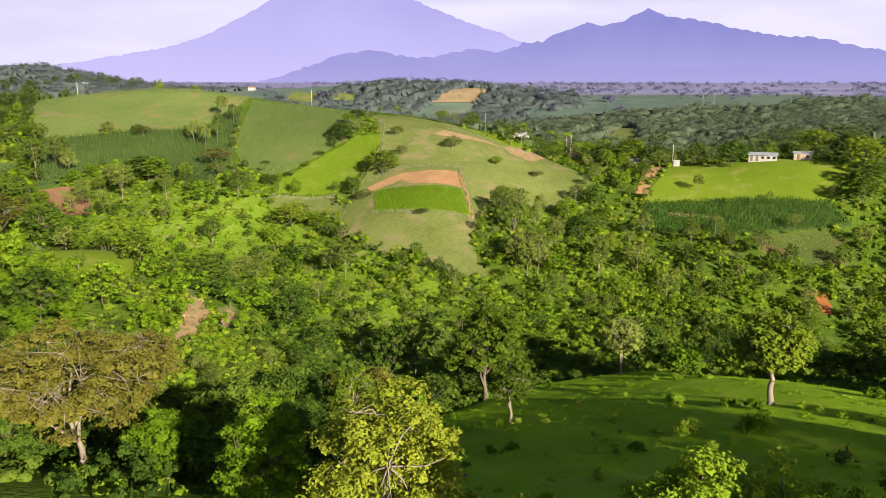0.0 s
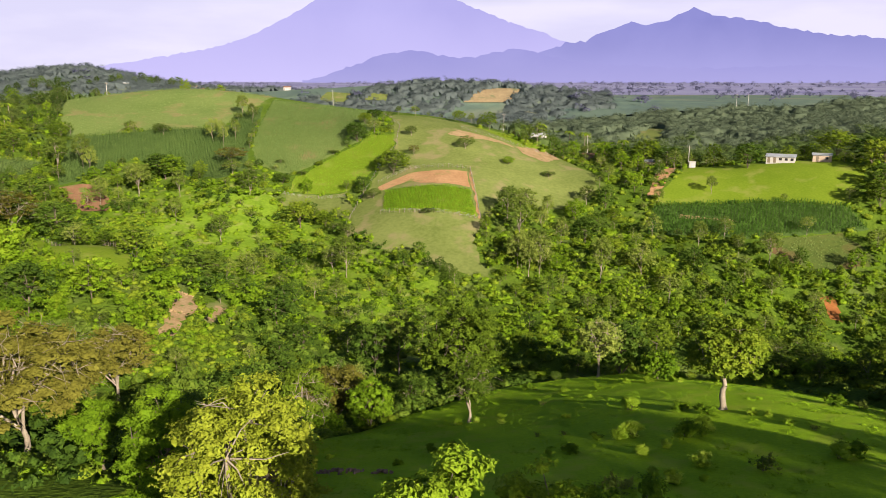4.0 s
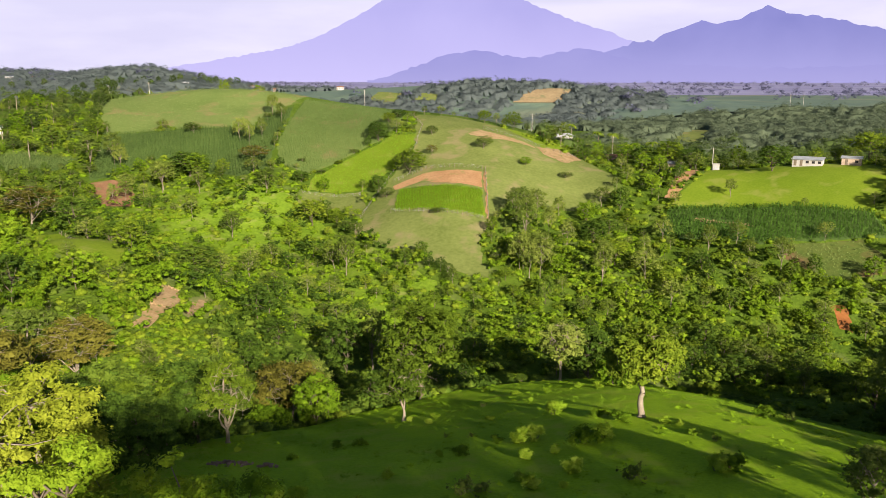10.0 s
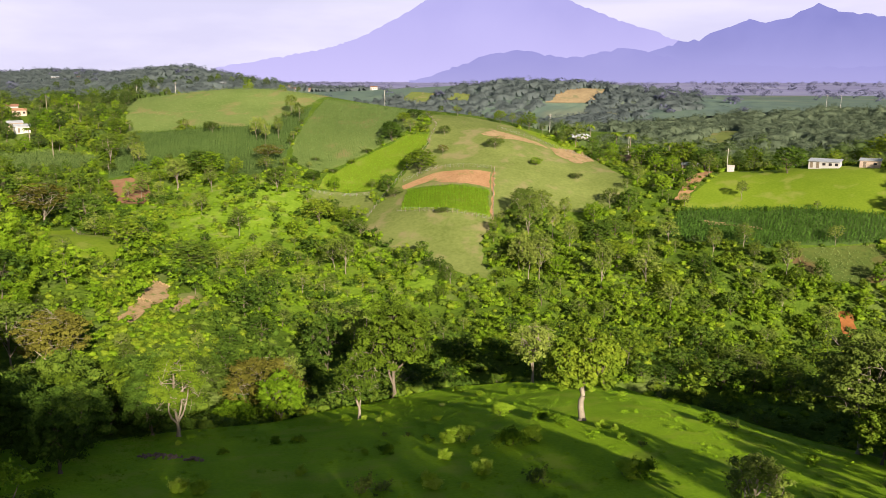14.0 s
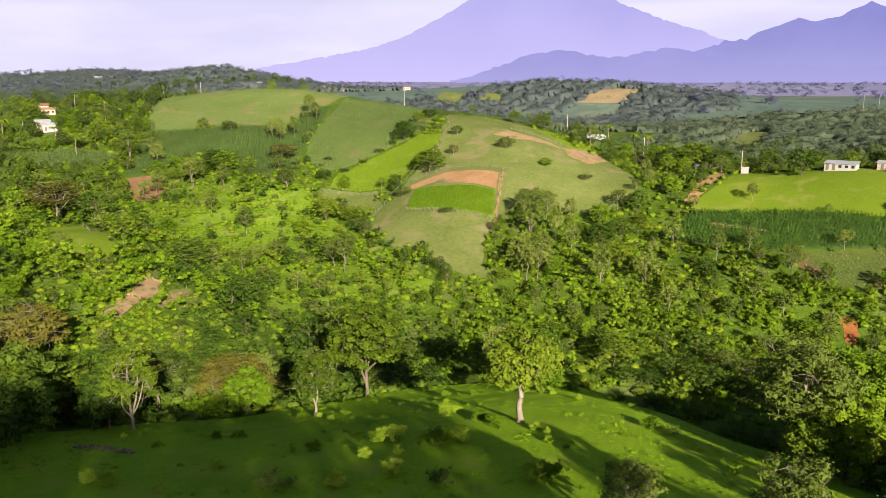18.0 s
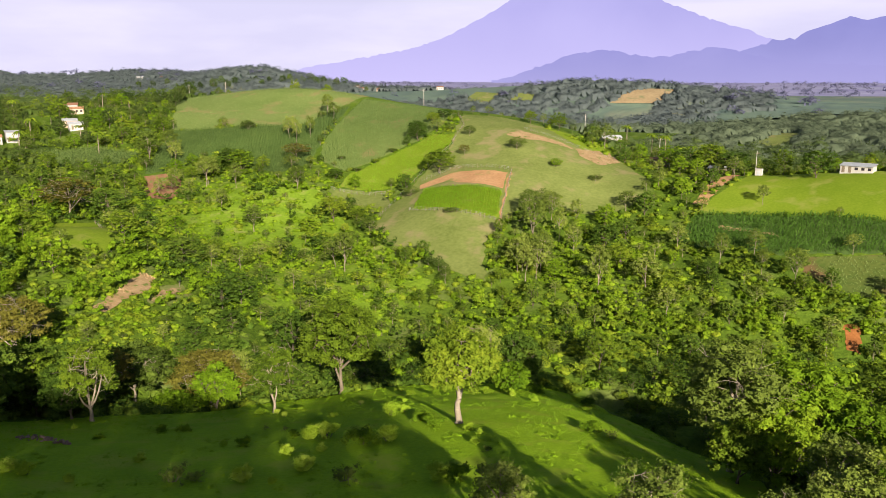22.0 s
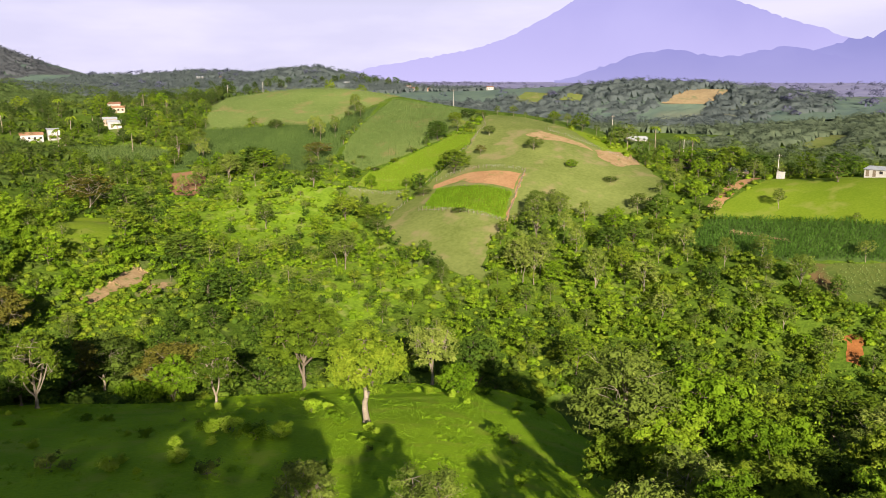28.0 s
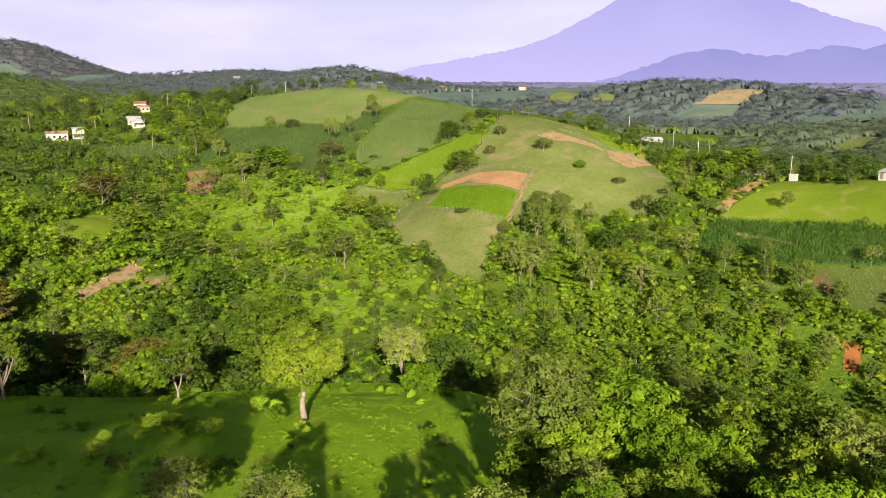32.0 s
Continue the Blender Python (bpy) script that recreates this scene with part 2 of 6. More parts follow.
M = {
    "ground": surface("grassy_ground", (0.045, 0.085, 0.008), (0.088, 0.142, 0.013), 0.05, 1.1, bump=1.0, third=(0.110, 0.146, 0.037), spots=0.62),
    # distance haze is painted into the next two ground colours
    "far_ground": surface("far_scrub_hazed", (0.080, 0.120, 0.112), (0.120, 0.168, 0.120), 0.006, 0.05, third=(0.160, 0.176, 0.128), spots=0.6),
    "far_plain_haze": surface("far_plain_haze", (0.190, 0.185, 0.330), (0.235, 0.240, 0.365), 0.003, 0.012, third=(0.155, 0.155, 0.300), spots=0.55),
    "pasture": surface("hill_pasture", (0.098, 0.128, 0.030), (0.152, 0.182, 0.052), 0.07, 0.9, third=(0.185, 0.172, 0.078), spots=0.60),
    "bright_grass": surface("bright_grass", (0.105, 0.166, 0.010), (0.150, 0.212, 0.016), 0.09, 1.5, third=(0.170, 0.205, 0.035), spots=0.6, bump=0.2),
    "meadow": surface("meadow_grass", (0.165, 0.294, 0.009), (0.240, 0.384, 0.013), 0.14, 2.6, third=(0.245, 0.335, 0.026), spots=0.58, bump=0.35),
    "dry_field": surface("dry_field", (0.052, 0.083, 0.016), (0.088, 0.111, 0.026), 0.05, 0.8, third=(0.114, 0.078, 0.036), spots=0.56),
    "top_field": surface("top_field", (0.100, 0.150, 0.036), (0.145, 0.190, 0.055), 0.05, 0.8, third=(0.185, 0.172, 0.070), spots=0.60),
    "crop_soil": surface("crop_soil", (0.050, 0.090, 0.022), (0.080, 0.130, 0.032), 0.07, 0.9),
    "soil": surface("bare_soil", (0.259, 0.144, 0.072), (0.374, 0.230, 0.122), 0.15, 1.5, third=(0.194, 0.180, 0.065), spots=0.64),
    "pale_soil": surface("pale_soil", (0.224, 0.150, 0.075), (0.326, 0.238, 0.136), 0.3, 2.0, third=(0.109, 0.143, 0.034), spots=0.62),
    "far_soil": surface("far_soil", (0.22, 0.165, 0.095), (0.29, 0.225, 0.13), 0.05, 0.4, third=(0.15, 0.16, 0.08), spots=0.62),
    "red_soil": surface("red_clay", (0.176, 0.068, 0.022), (0.288, 0.120, 0.040), 0.3, 2.0),
    "brown_soil": surface("brown_soil", (0.160, 0.088, 0.048), (0.240, 0.136, 0.080), 0.2, 1.5, third=(0.104, 0.152, 0.032), spots=0.60),
    "bark": surface("grey_bark", (0.088, 0.072, 0.052), (0.168, 0.140, 0.108), 0.8, 9.0, bump=0.7),
    "pale_bark": surface("pale_bark", (0.144, 0.120, 0.088), (0.288, 0.248, 0.196), 0.8, 9.0, bump=0.5),
    "wood": surface("weathered_wood", (0.119, 0.094, 0.069), (0.208, 0.174, 0.134), 1.5, 14.0),
    "white_wall": surface("white_paint", (0.350, 0.340, 0.330), (0.420, 0.410, 0.400), 0.5, 4.0, bump=0.1),
    "block_wall": surface("block_wall", (0.336, 0.264, 0.208), (0.448, 0.360, 0.288), 0.5, 4.0),
    "sheet": surface("metal_sheet", (0.336, 0.360, 0.400), (0.480, 0.504, 0.544), 0.6, 5.0, rough=0.45, bump=0.15, metal=0.3),
    "rust": surface("rusty_sheet", (0.224, 0.112, 0.064), (0.360, 0.216, 0.136), 0.6, 5.0, rough=0.7),
    "tile_roof": surface("tile_roof", (0.170, 0.085, 0.055), (0.250, 0.140, 0.095), 0.5, 5.0),
    "concrete": surface("concrete", (0.384, 0.368, 0.344), (0.496, 0.480, 0.448), 0.8, 7.0),
    "dark": surface("dark_opening", (0.016, 0.016, 0.020), (0.028, 0.028, 0.032), 1.0, 5.0),
    "rubble": surface("rubble", (0.144, 0.096, 0.077), (0.240, 0.173, 0.144), 1.2, 7.0),
    "leaf_mid": foliage("leaf_green", (0.038, 0.070, 0.006), (0.111, 0.172, 0.011), (0.185, 0.246, 0.017)),
    "leaf_dark": foliage("leaf_dark_green", (0.022, 0.047, 0.006), (0.061, 0.113, 0.012), (0.110, 0.167, 0.018)),
    "leaf_bright": foliage("leaf_bright_green", (0.052, 0.108, 0.004), (0.122, 0.212, 0.008), (0.178, 0.266, 0.014)),
    "leaf_yellow": foliage("leaf_yellow_green", (0.105, 0.142, 0.010), (0.192, 0.240, 0.017), (0.270, 0.315, 0.028), 0.25),
    "leaf_olive": foliage("leaf_olive", (0.040, 0.067, 0.009), (0.095, 0.143, 0.020), (0.154, 0.203, 0.032)),
    "leaf_brown": foliage("leaf_brown", (0.058, 0.056, 0.009), (0.104, 0.102, 0.015), (0.150, 0.146, 0.023)),
    "leaf_pale": foliage("leaf_pale_green", (0.058, 0.088, 0.013), (0.124, 0.172, 0.026), (0.205, 0.255, 0.046)),
    "leaf_shrub": foliage("leaf_shrub_green", (0.200, 0.330, 0.016), (0.310, 0.450, 0.030), (0.400, 0.520, 0.060), 0.35),
    # leaf_far and leaf_farther: air haze mixed into the leaf colour
    "leaf_far": foliage("leaf_far_hazed", (0.086, 0.118, 0.078), (0.122, 0.160, 0.100), (0.164, 0.200, 0.118), 0.4),
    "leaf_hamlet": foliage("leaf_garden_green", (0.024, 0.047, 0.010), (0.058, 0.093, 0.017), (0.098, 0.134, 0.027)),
    "leaf_farther": foliage("leaf_farther_hazed", (0.106, 0.132, 0.142), (0.134, 0.166, 0.160), (0.164, 0.194, 0.174), 0.45),
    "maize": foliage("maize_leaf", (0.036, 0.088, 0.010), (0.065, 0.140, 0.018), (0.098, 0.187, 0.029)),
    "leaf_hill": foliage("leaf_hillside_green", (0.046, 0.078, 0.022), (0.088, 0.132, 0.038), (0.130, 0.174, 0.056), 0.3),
    # these two leaves hold still more painted haze, for the farthest trees
    "leaf_ridge_haze": foliage("leaf_ridge_haze", (0.085, 0.095, 0.112), (0.105, 0.116, 0.132), (0.126, 0.137, 0.148), 0.4),
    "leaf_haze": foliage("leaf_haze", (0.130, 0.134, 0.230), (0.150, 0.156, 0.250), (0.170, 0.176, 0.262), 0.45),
    "maize_dull": foliage("maize_dull_leaf", (0.052, 0.092, 0.022), (0.082, 0.132, 0.034), (0.120, 0.172, 0.050)),
    "scrub": surface("low_scrub", (0.082, 0.150, 0.010), (0.150, 0.236, 0.018), 0.12, 1.1, third=(0.175, 0.215, 0.050), spots=0.60, bump=0.9),
    "maize_bright": foliage("maize_bright_leaf", (0.130, 0.256, 0.011), (0.191, 0.356, 0.015), (0.260, 0.418, 0.031)),
    "maize_pale": foliage("maize_pale_leaf", (0.096, 0.160, 0.042), (0.152, 0.228, 0.068), (0.215, 0.285, 0.098)),
    "grass": foliage("grass_blade", (0.160, 0.285, 0.008), (0.190, 0.325, 0.010), (0.225, 0.370, 0.014)),
    # mountains glow in painted haze colours, each with a paler foot
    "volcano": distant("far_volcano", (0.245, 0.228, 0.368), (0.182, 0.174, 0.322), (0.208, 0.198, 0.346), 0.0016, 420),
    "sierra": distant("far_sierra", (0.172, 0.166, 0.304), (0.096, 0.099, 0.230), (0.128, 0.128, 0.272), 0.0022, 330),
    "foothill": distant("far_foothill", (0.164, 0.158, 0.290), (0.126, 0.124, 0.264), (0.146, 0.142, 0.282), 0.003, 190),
}

# ---- lie of the land ----
LAND = []


def swells(rx, ry, y, *row):
    """A row of rises and hollows of one breadth: (x, height) along a line of equal y."""
    LAND.extend((x, y, rx, ry, h) for x, h in row)


swells(400, 200, 900, (-100, 2.3))
swells(150, 150, 570, (-820, 34))
swells(145, 170, 880, (-1130, 82))
# unseen rise behind the camera, added for the shade it throws
swells(9, 24, -58, (81, 18))
swells(220, 160, 890, (-480, 16.8))
swells(200, 200, 1031, (-764, 30.8))
swells(200, 110, 640, (200, -1.2))
swells(190, 190, -60, (-300, -22.6), (-100, 4.5), (100, -2), (300, 6.6))
swells(190, 190, 300, (-300, -0.5), (-100, 28.7), (100, -39.8), (300, 8.5))
swells(190, 190, 700, (-300, -5), (-100, -3.1), (100, 5), (300, 1.6))
swells(70, 62, 30, (-180, -3.8), (-90, -9.2), (0, 0.8), (90, 0.2), (180, 1.3))
swells(70, 62, 110, (-180, 4), (-90, -5.5), (0, -22.2), (90, 4.7), (180, -10.8))
swells(70, 62, 190, (-180, -10.2), (-90, -21.1), (0, -3.7), (90, -36.8), (180, -5.5))
swells(70, 62, 270, (-180, -17.2), (-90, -18.8), (0, -7.3), (90, 33.3), (180, 10.7))
swells(70, 62, 350, (-180, -1.6), (-90, 0), (0, 14.7), (90, 2.1), (180, 9.2))
swells(34, 30, 60, (-40, 4.6), (5, 1.2), (50, -0.3), (95, -0.8))
swells(34, 30, 95, (-40, -5.3), (5, 2.5), (50, 2.5), (95, -5.1))
swells(34, 30, 130, (-40, 4.9), (5, -1.3), (50, 3.1), (95, -2.1))
swells(34, 30, 170, (-40, -0.4), (5, -7.8), (50, 6), (95, 8.8))
swells(34, 30, 215, (-40, -6.8), (5, -3.6), (50, 2.2), (95, 7.8))
swells(34, 30, 260, (-40, -4.3), (5, 5.9), (50, -11.9), (95, -11))
swells(34, 30, 305, (-40, 3), (5, 5.3), (50, -5), (95, -6.5))
swells(26, 26, 165, (-70, 7.9))
swells(26, 26, 250, (-110, -2.7))
swells(26, 26, 260, (-75, 7.7))
swells(26, 26, 300, (-110, 3.5))
swells(13, 13, 212, (118, 0.9))
swells(13, 13, 232, (116, -1.2))
swells(110, 75, 880, (-70, 13), (40, 8), (-190, 8))
swells(150, 65, 735, (-140, -7), (10, -12), (170, -8))
swells(90, 60, 640, (180, 6), (320, 8))
swells(45, 26, 382, (-135, 6), (-92, 4.5), (-180, 2.5))
swells(110, 60, 460, (-60, -14), (-190, -8))
swells(13, 9, 150, (30, -5), (50, -6), (66, -6))
swells(11, 10, 130, (2, -4), (79, -6))
swells(11, 10, 113, (-9, -5), (88, -5))
# unseen ridge behind the camera, raised to shade the meadow
swells(20, 24, -58, (91, 27), (118, 28))
swells(150, 70, 610, (0, -12), (180, -7), (-170, -5))
# east end of that unseen ridge, also there for shade
swells(14, 24, -58, (136, 18))
swells(75, 90, 921, (-861, 6.3), (-440, 4))
swells(75, 90, 895, (-498, 6), (-469, 9))
swells(12, 11, 130, (72, -5))
swells(11, 12, 113, (86, -5))
LANDS = np.array(LAND)


def land(x, y):
    """The ground's height at x, y (numbers or arrays)."""
    x, y = np.asarray(x, float), np.asarray(y, float)
    z = 14.0 + 7.0 * np.clip((np.hypot(x, y) - 1000) / 1100, 0, 1) ** 1.5
    for gx, gy, rx, ry, h in LANDS:
        z = z + h * np.exp(-(((x - gx) / rx) ** 2) - ((y - gy) / ry) ** 2)
    return z


def at(x, y):
    return float(land(x, y))


def mesh_from(name, verts, faces, materials, smooth=False, index=None):
    """A mesh from arrays of places and of faces of one size."""
    me = bpy.data.meshes.new(name)
    v, f = np.asarray(verts, np.float32).reshape(-1, 3), np.asarray(faces, np.int32)
    me.vertices.add(len(v))
    me.vertices.foreach_set("co", v.ravel())
    me.loops.add(f.size)
    me.loops.foreach_set("vertex_index", f.ravel())
    me.polygons.add(len(f))
    me.polygons.foreach_set("loop_start", np.arange(0, f.size, f.shape[1], dtype=np.int32))
    me.polygons.foreach_set("use_smooth", np.full(len(f), smooth))
    for m in materials if isinstance(materials, (list, tuple)) else [materials]:
        me.materials.append(m)
    if index is not None:
        me.polygons.foreach_set("material_index", np.asarray(index, np.int32))
    me.update(calc_edges=True)
    me.validate()
    return me


def part(name, me, parent, label=""):
    """One mesh as one part under a thing or a part."""
    ob = new(name, me)
    ob.parent = parent
    if label:
        ob["label"] = label
    return ob


def steps(near0, near1, pitch, far0, far1, grow=1.16):
    """Coordinates at an even pitch near by and ever wider ones out to the far ends."""
    mid = list(np.arange(near0, near1 + pitch / 2, pitch))
    lo, hi, d = [], [], pitch
    a, b = near0, near1
    while a > far0:
        d *= grow
        a -= d
        lo.append(max(a, far0))
    d = pitch
    while b < far1:
        d *= grow
        b += d
        hi.append(min(b, far1))
    return np.array(lo[::-1] + mid + hi)


gx, gy = steps(-230, 190, 2.2, -4700, 4700), steps(-60, 400, 2.2, -1500, 4700)
GX, GY = np.meshgrid(gx, gy)
GZ = land(GX, GY)
nx, ny = len(gx), len(gy)
quad = (np.arange(ny - 1)[:, None] * nx + np.arange(nx - 1)[None]).ravel()
faces = np.stack([quad, quad + 1, quad + nx + 1, quad + nx], 1)
# past set distances the faces take the ground colours with painted haze
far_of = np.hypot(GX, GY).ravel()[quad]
ground = new("ground", mesh_from("ground", np.stack([GX, GY, GZ], -1), faces, [M["ground"], M["far_ground"], M["far_plain_haze"]], True,
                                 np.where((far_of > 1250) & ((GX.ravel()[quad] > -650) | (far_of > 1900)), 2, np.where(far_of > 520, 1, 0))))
tagged(ground, "rolling green grassland cut by a wooded ravine", "ground", kind="structure")


def inside(poly, x, y):
    """Which of the points lie in the polygon."""
    x, y = np.asarray(x, float), np.asarray(y, float)
    hit = np.zeros(x.shape, bool)
    for (x0, y0), (x1, y1) in zip(poly, poly[1:] + poly[:1]):
        hit ^= ((y0 > y) != (y1 > y)) & (x < (x1 - x0) * (y - y0) / (y1 - y0 + 1e-9) + x0)
    return hit


def ragged(poly, pitch, wobble, seed):
    """The outline in short steps, a little uneven."""
    rng, out = np.random.default_rng(seed), []
    for (x0, y0), (x1, y1) in zip(poly, poly[1:] + poly[:1]):
        n = max(1, int(math.hypot(x1 - x0, y1 - y0) / pitch))
        for k in range(n):
            jx, jy = rng.normal(0, wobble, 2)
            out.append((x0 + (x1 - x0) * k / n + jx, y0 + (y1 - y0) * k / n + jy))
    return out


def patch(name, poly, material, lift, label, category, pitch=2.2, wobble=0.35):
    """A piece of ground cover: a thin sheet on the lie of the land within an outline."""
    edge = ragged(poly, pitch, wobble, len(poly) * 7 + int(abs(poly[0][0])))
    xs, ys = [p[0] for p in edge], [p[1] for p in edge]
    px, py = np.meshgrid(np.arange(min(xs), max(xs), pitch), np.arange(min(ys), max(ys), pitch))
    keep = inside(edge, px.ravel(), py.ravel())
    pts = [Vector(p) for p in edge] + [Vector((a, b)) for a, b in zip(px.ravel()[keep], py.ravel()[keep])]
    n = len(edge)
    v2, _, tri, *_ = delaunay_2d_cdt(pts, [(k, (k + 1) % n) for k in range(n)], [], 1, 0.01)
    xy = np.array([tuple(v) for v in v2])
    me = mesh_from(name, np.column_stack([xy, land(xy[:, 0], xy[:, 1]) + lift]), np.array(tri), material, True)
    return tagged(new(name, me), label, category, kind="structure")


PASTURE = [(-28, 342), (-11, 343), (9, 335), (24, 325), (44, 312), (57, 288), (54.4, 272.5), (45, 264), (32, 260), (24, 261), (20, 254), (16.5, 241), (14, 233), (16, 219), (19.7, 210.5), (8, 214), (-13, 225),
           (-27, 237), (-27, 258), (-24, 278), (-19, 298)]
STRIP = [(9, 333), (24, 336), (41, 334), (41, 322), (29, 312), (24, 320)]
PLOT = [(-18.5, 265.5), (11, 259.5), (14.2, 243), (-16.5, 249)]
PLOT_SOIL = [(-10.5, 275.5), (9.5, 274), (11.0, 261), (-6, 265.5), (-10, 269), (-20.5, 266.5), (-21.5, 270)]
PATH_SOIL = [(9.9, 275.5), (10.9, 275.2), (15.6, 242.4), (14.8, 242)]
TOP_FIELD = [(-186, 354), (-190, 376), (-150, 392), (-110, 392), (-88, 380), (-90, 356), (-94, 336), (-95, 323), (-108, 315.6), (-125, 312.3), (-156, 308)]
MID_FIELD = [(-86, 366), (-60, 366), (-32, 345), (-30.5, 318), (-34, 305), (-47, 292), (-57, 281), (-71, 287), (-78, 308), (-81, 327)]
DARK_FIELD = [(-156, 307), (-125, 311.5), (-108, 315), (-94, 322), (-93, 340), (-87, 352), (-82, 327), (-79, 305), (-73, 283), (-77, 267), (-99, 277), (-118, 288), (-126, 275), (-135, 263), (-147, 288)]
BRIGHT_FIELD = [(-33, 304), (-31, 309.5), (-20.9, 308), (-19.7, 299.7), (-23, 293), (-25.8, 283), (-27, 279), (-33, 271.5), (-53, 269), (-54, 281), (-45, 291)]
LOW_PASTURE = [(-53, 267.5), (-33, 270.5), (-31.5, 265), (-25.5, 253), (-28, 248), (-41, 259), (-53, 257)]
RIGHT_PASTURE = [(73, 265), (84, 282), (91, 297), (117, 292), (140, 284), (142, 268), (129, 249.5), (106, 258.5)]
RIGHT_MAIZE = [(73, 264), (106, 258), (129, 249), (132, 238), (113, 239), (96, 237), (68, 245)]
RIGHT_DRY = [(100, 237), (124, 238), (131, 226), (112, 221), (100, 230)]
LEFT_PASTURE = [(-112, 190), (-106, 203), (-80, 184), (-58, 160), (-54, 150), (-66, 148), (-82, 160)]
LEFT_MAIZE = [(-190, 262), (-176, 282), (-150, 281), (-152, 262), (-170, 250)]
BROWN_PLOT = [(-134, 261), (-130, 266), (-122.7, 267.7), (-113, 257), (-108.5, 245.5), (-118.6, 243), (-126, 251)]
SLIP = [(-39, 128), (-41, 138), (-44.5, 150), (-41.5, 150), (-38, 145), (-37.5, 138), (-36.5, 129)]
SLIP_PATH = [(-34.5, 139), (-36.5, 147), (-36, 152), (-34, 150), (-33.4, 145), (-32.8, 140)]
SLIP_CLEAR = [(-37.9, 142.6), (-38.3, 149.0), (-36.2, 153.6), (-30.9, 150.3), (-29.9, 142.5), (-33.5, 138.0)]
CLAY = [(109.2, 211.5), (113, 213), (112.4, 203.5), (109.6, 204)]
MEADOW = [(-12, 40), (-9, 70), (-7, 89), (2, 107), (12, 125), (27, 134), (48, 137), (57, 141), (66, 131), (75, 115), (80, 102), (84, 80), (95, 60), (110, 30), (20, 20)]
SCRUB = [(-118, 235), (-110, 246), (-106, 262), (-58, 263), (-30, 236), (-15, 224), (6, 205), (2, 166), (-28, 158), (-48, 160), (-72, 186), (-102, 212)]
MAIZE_GAP = [(79.7, 257), (96, 249.6), (96.3, 248), (79.4, 255.2)]
CREST_SOIL = [(0, 309), (4, 316), (22, 313), (27, 309), (16, 309), (6, 305)]
SIDE_SOIL = [(27, 311), (38, 322), (44, 309), (38, 299), (30, 304)]
LANE = [(72, 270), (78, 287), (84, 297), (87, 296), (82, 284), (76, 269)]
FIELDS = [PASTURE, TOP_FIELD, MID_FIELD, DARK_FIELD, BRIGHT_FIELD, LOW_PASTURE, RIGHT_PASTURE, RIGHT_MAIZE, RIGHT_DRY, LEFT_PASTURE, LEFT_MAIZE, BROWN_PLOT, SLIP,
          SLIP_PATH, SLIP_CLEAR, CLAY, MEADOW]

patch("hill_pasture", PASTURE, M["pasture"], 0.06, "olive-green grazed pasture on a rounded hill", "pasture")
patch("crest_strip", STRIP, M["bright_grass"], 0.11, "green strip of young crop along the hill's shoulder", "field")
patch("maize_plot_soil", PLOT, M["bright_grass"], 0.11, "soil under a fenced plot of bright young maize", "field")
patch("bare_plot", PLOT_SOIL, M["soil"], 0.13, "bare tilled reddish-brown soil at the top of the fenced plot", "soil", wobble=0.2)
patch("plot_path", PATH_SOIL, M["soil"], 0.15, "worn earth path along the plot's fence", "path")
patch("upper_field", TOP_FIELD, M["top_field"], 0.06, "pale yellow-green field on the far crest", "field")
patch("crop_field", MID_FIELD, M["top_field"], 0.06, "soil of a pale green maize field", "field")
patch("crop_field", DARK_FIELD, M["crop_soil"], 0.06, "soil of a dark green maize field below the crest", "field")
patch("crop_field", BRIGHT_FIELD, M["bright_grass"], 0.06, "bright green young crop beside the pasture", "field")
patch("low_pasture", LOW_PASTURE, M["pasture"], 0.06, "small olive pasture below the crop", "pasture")
patch("terrace_pasture", RIGHT_PASTURE, M["bright_grass"], 0.06, "bright green grass terrace in front of a long house", "pasture")
patch("maize_soil", RIGHT_MAIZE, M["crop_soil"], 0.06, "soil under dark green maize below the terrace", "field")
patch("maize_track", MAIZE_GAP, M["pale_soil"], 0.09, "pale dry track across the maize", "path", 1.2)
patch("dry_bank", RIGHT_DRY, M["dry_field"], 0.06, "dry grass and earth below the maize", "field")
patch("scrub_slope", SCRUB, M["scrub"], 0.04, "bright yellow-green scrub on a sunny slope", "scrub")
patch("small_pasture", LEFT_PASTURE, M["bright_grass"], 0.06, "small fenced green pasture among trees", "pasture")
patch("meadow", MEADOW, M["meadow"], 0.05, "open green meadow sloping towards a wooded ravine", "meadow")
patch("maize_soil", LEFT_MAIZE, M["crop_soil"], 0.06, "soil under dark maize by the hamlet", "field")
patch("brown_plot", BROWN_PLOT, M["brown_soil"], 0.08, "brown cleared earth among thin trees", "soil")
patch("landslip", SLIP, M["pale_soil"], 0.10, "pale eroded earth bank", "soil", 1.2)
patch("slip_clearing", SLIP_CLEAR, M["pasture"], 0.07, "small olive clearing beside the eroded bank", "clearing", 1.2)
patch("slip_path", SLIP_PATH, M["pale_soil"], 0.10, "pale worn track beside the bank", "path", 1.2)
patch("clay_bank", CLAY, M["red_soil"], 0.10, "orange-red clay cutting", "soil", 1.2)
patch("crest_soil", CREST_SOIL, M["pale_soil"], 0.12, "worn pale earth on the hill's shoulder", "soil", 1.2)
patch("side_soil", SIDE_SOIL, M["pale_soil"], 0.14, "bare pale earth at the pasture's corner", "soil", 1.2)
patch("lane", LANE, M["soil"], 0.14, "reddish earth lane beside banana plants", "path", 1.2)


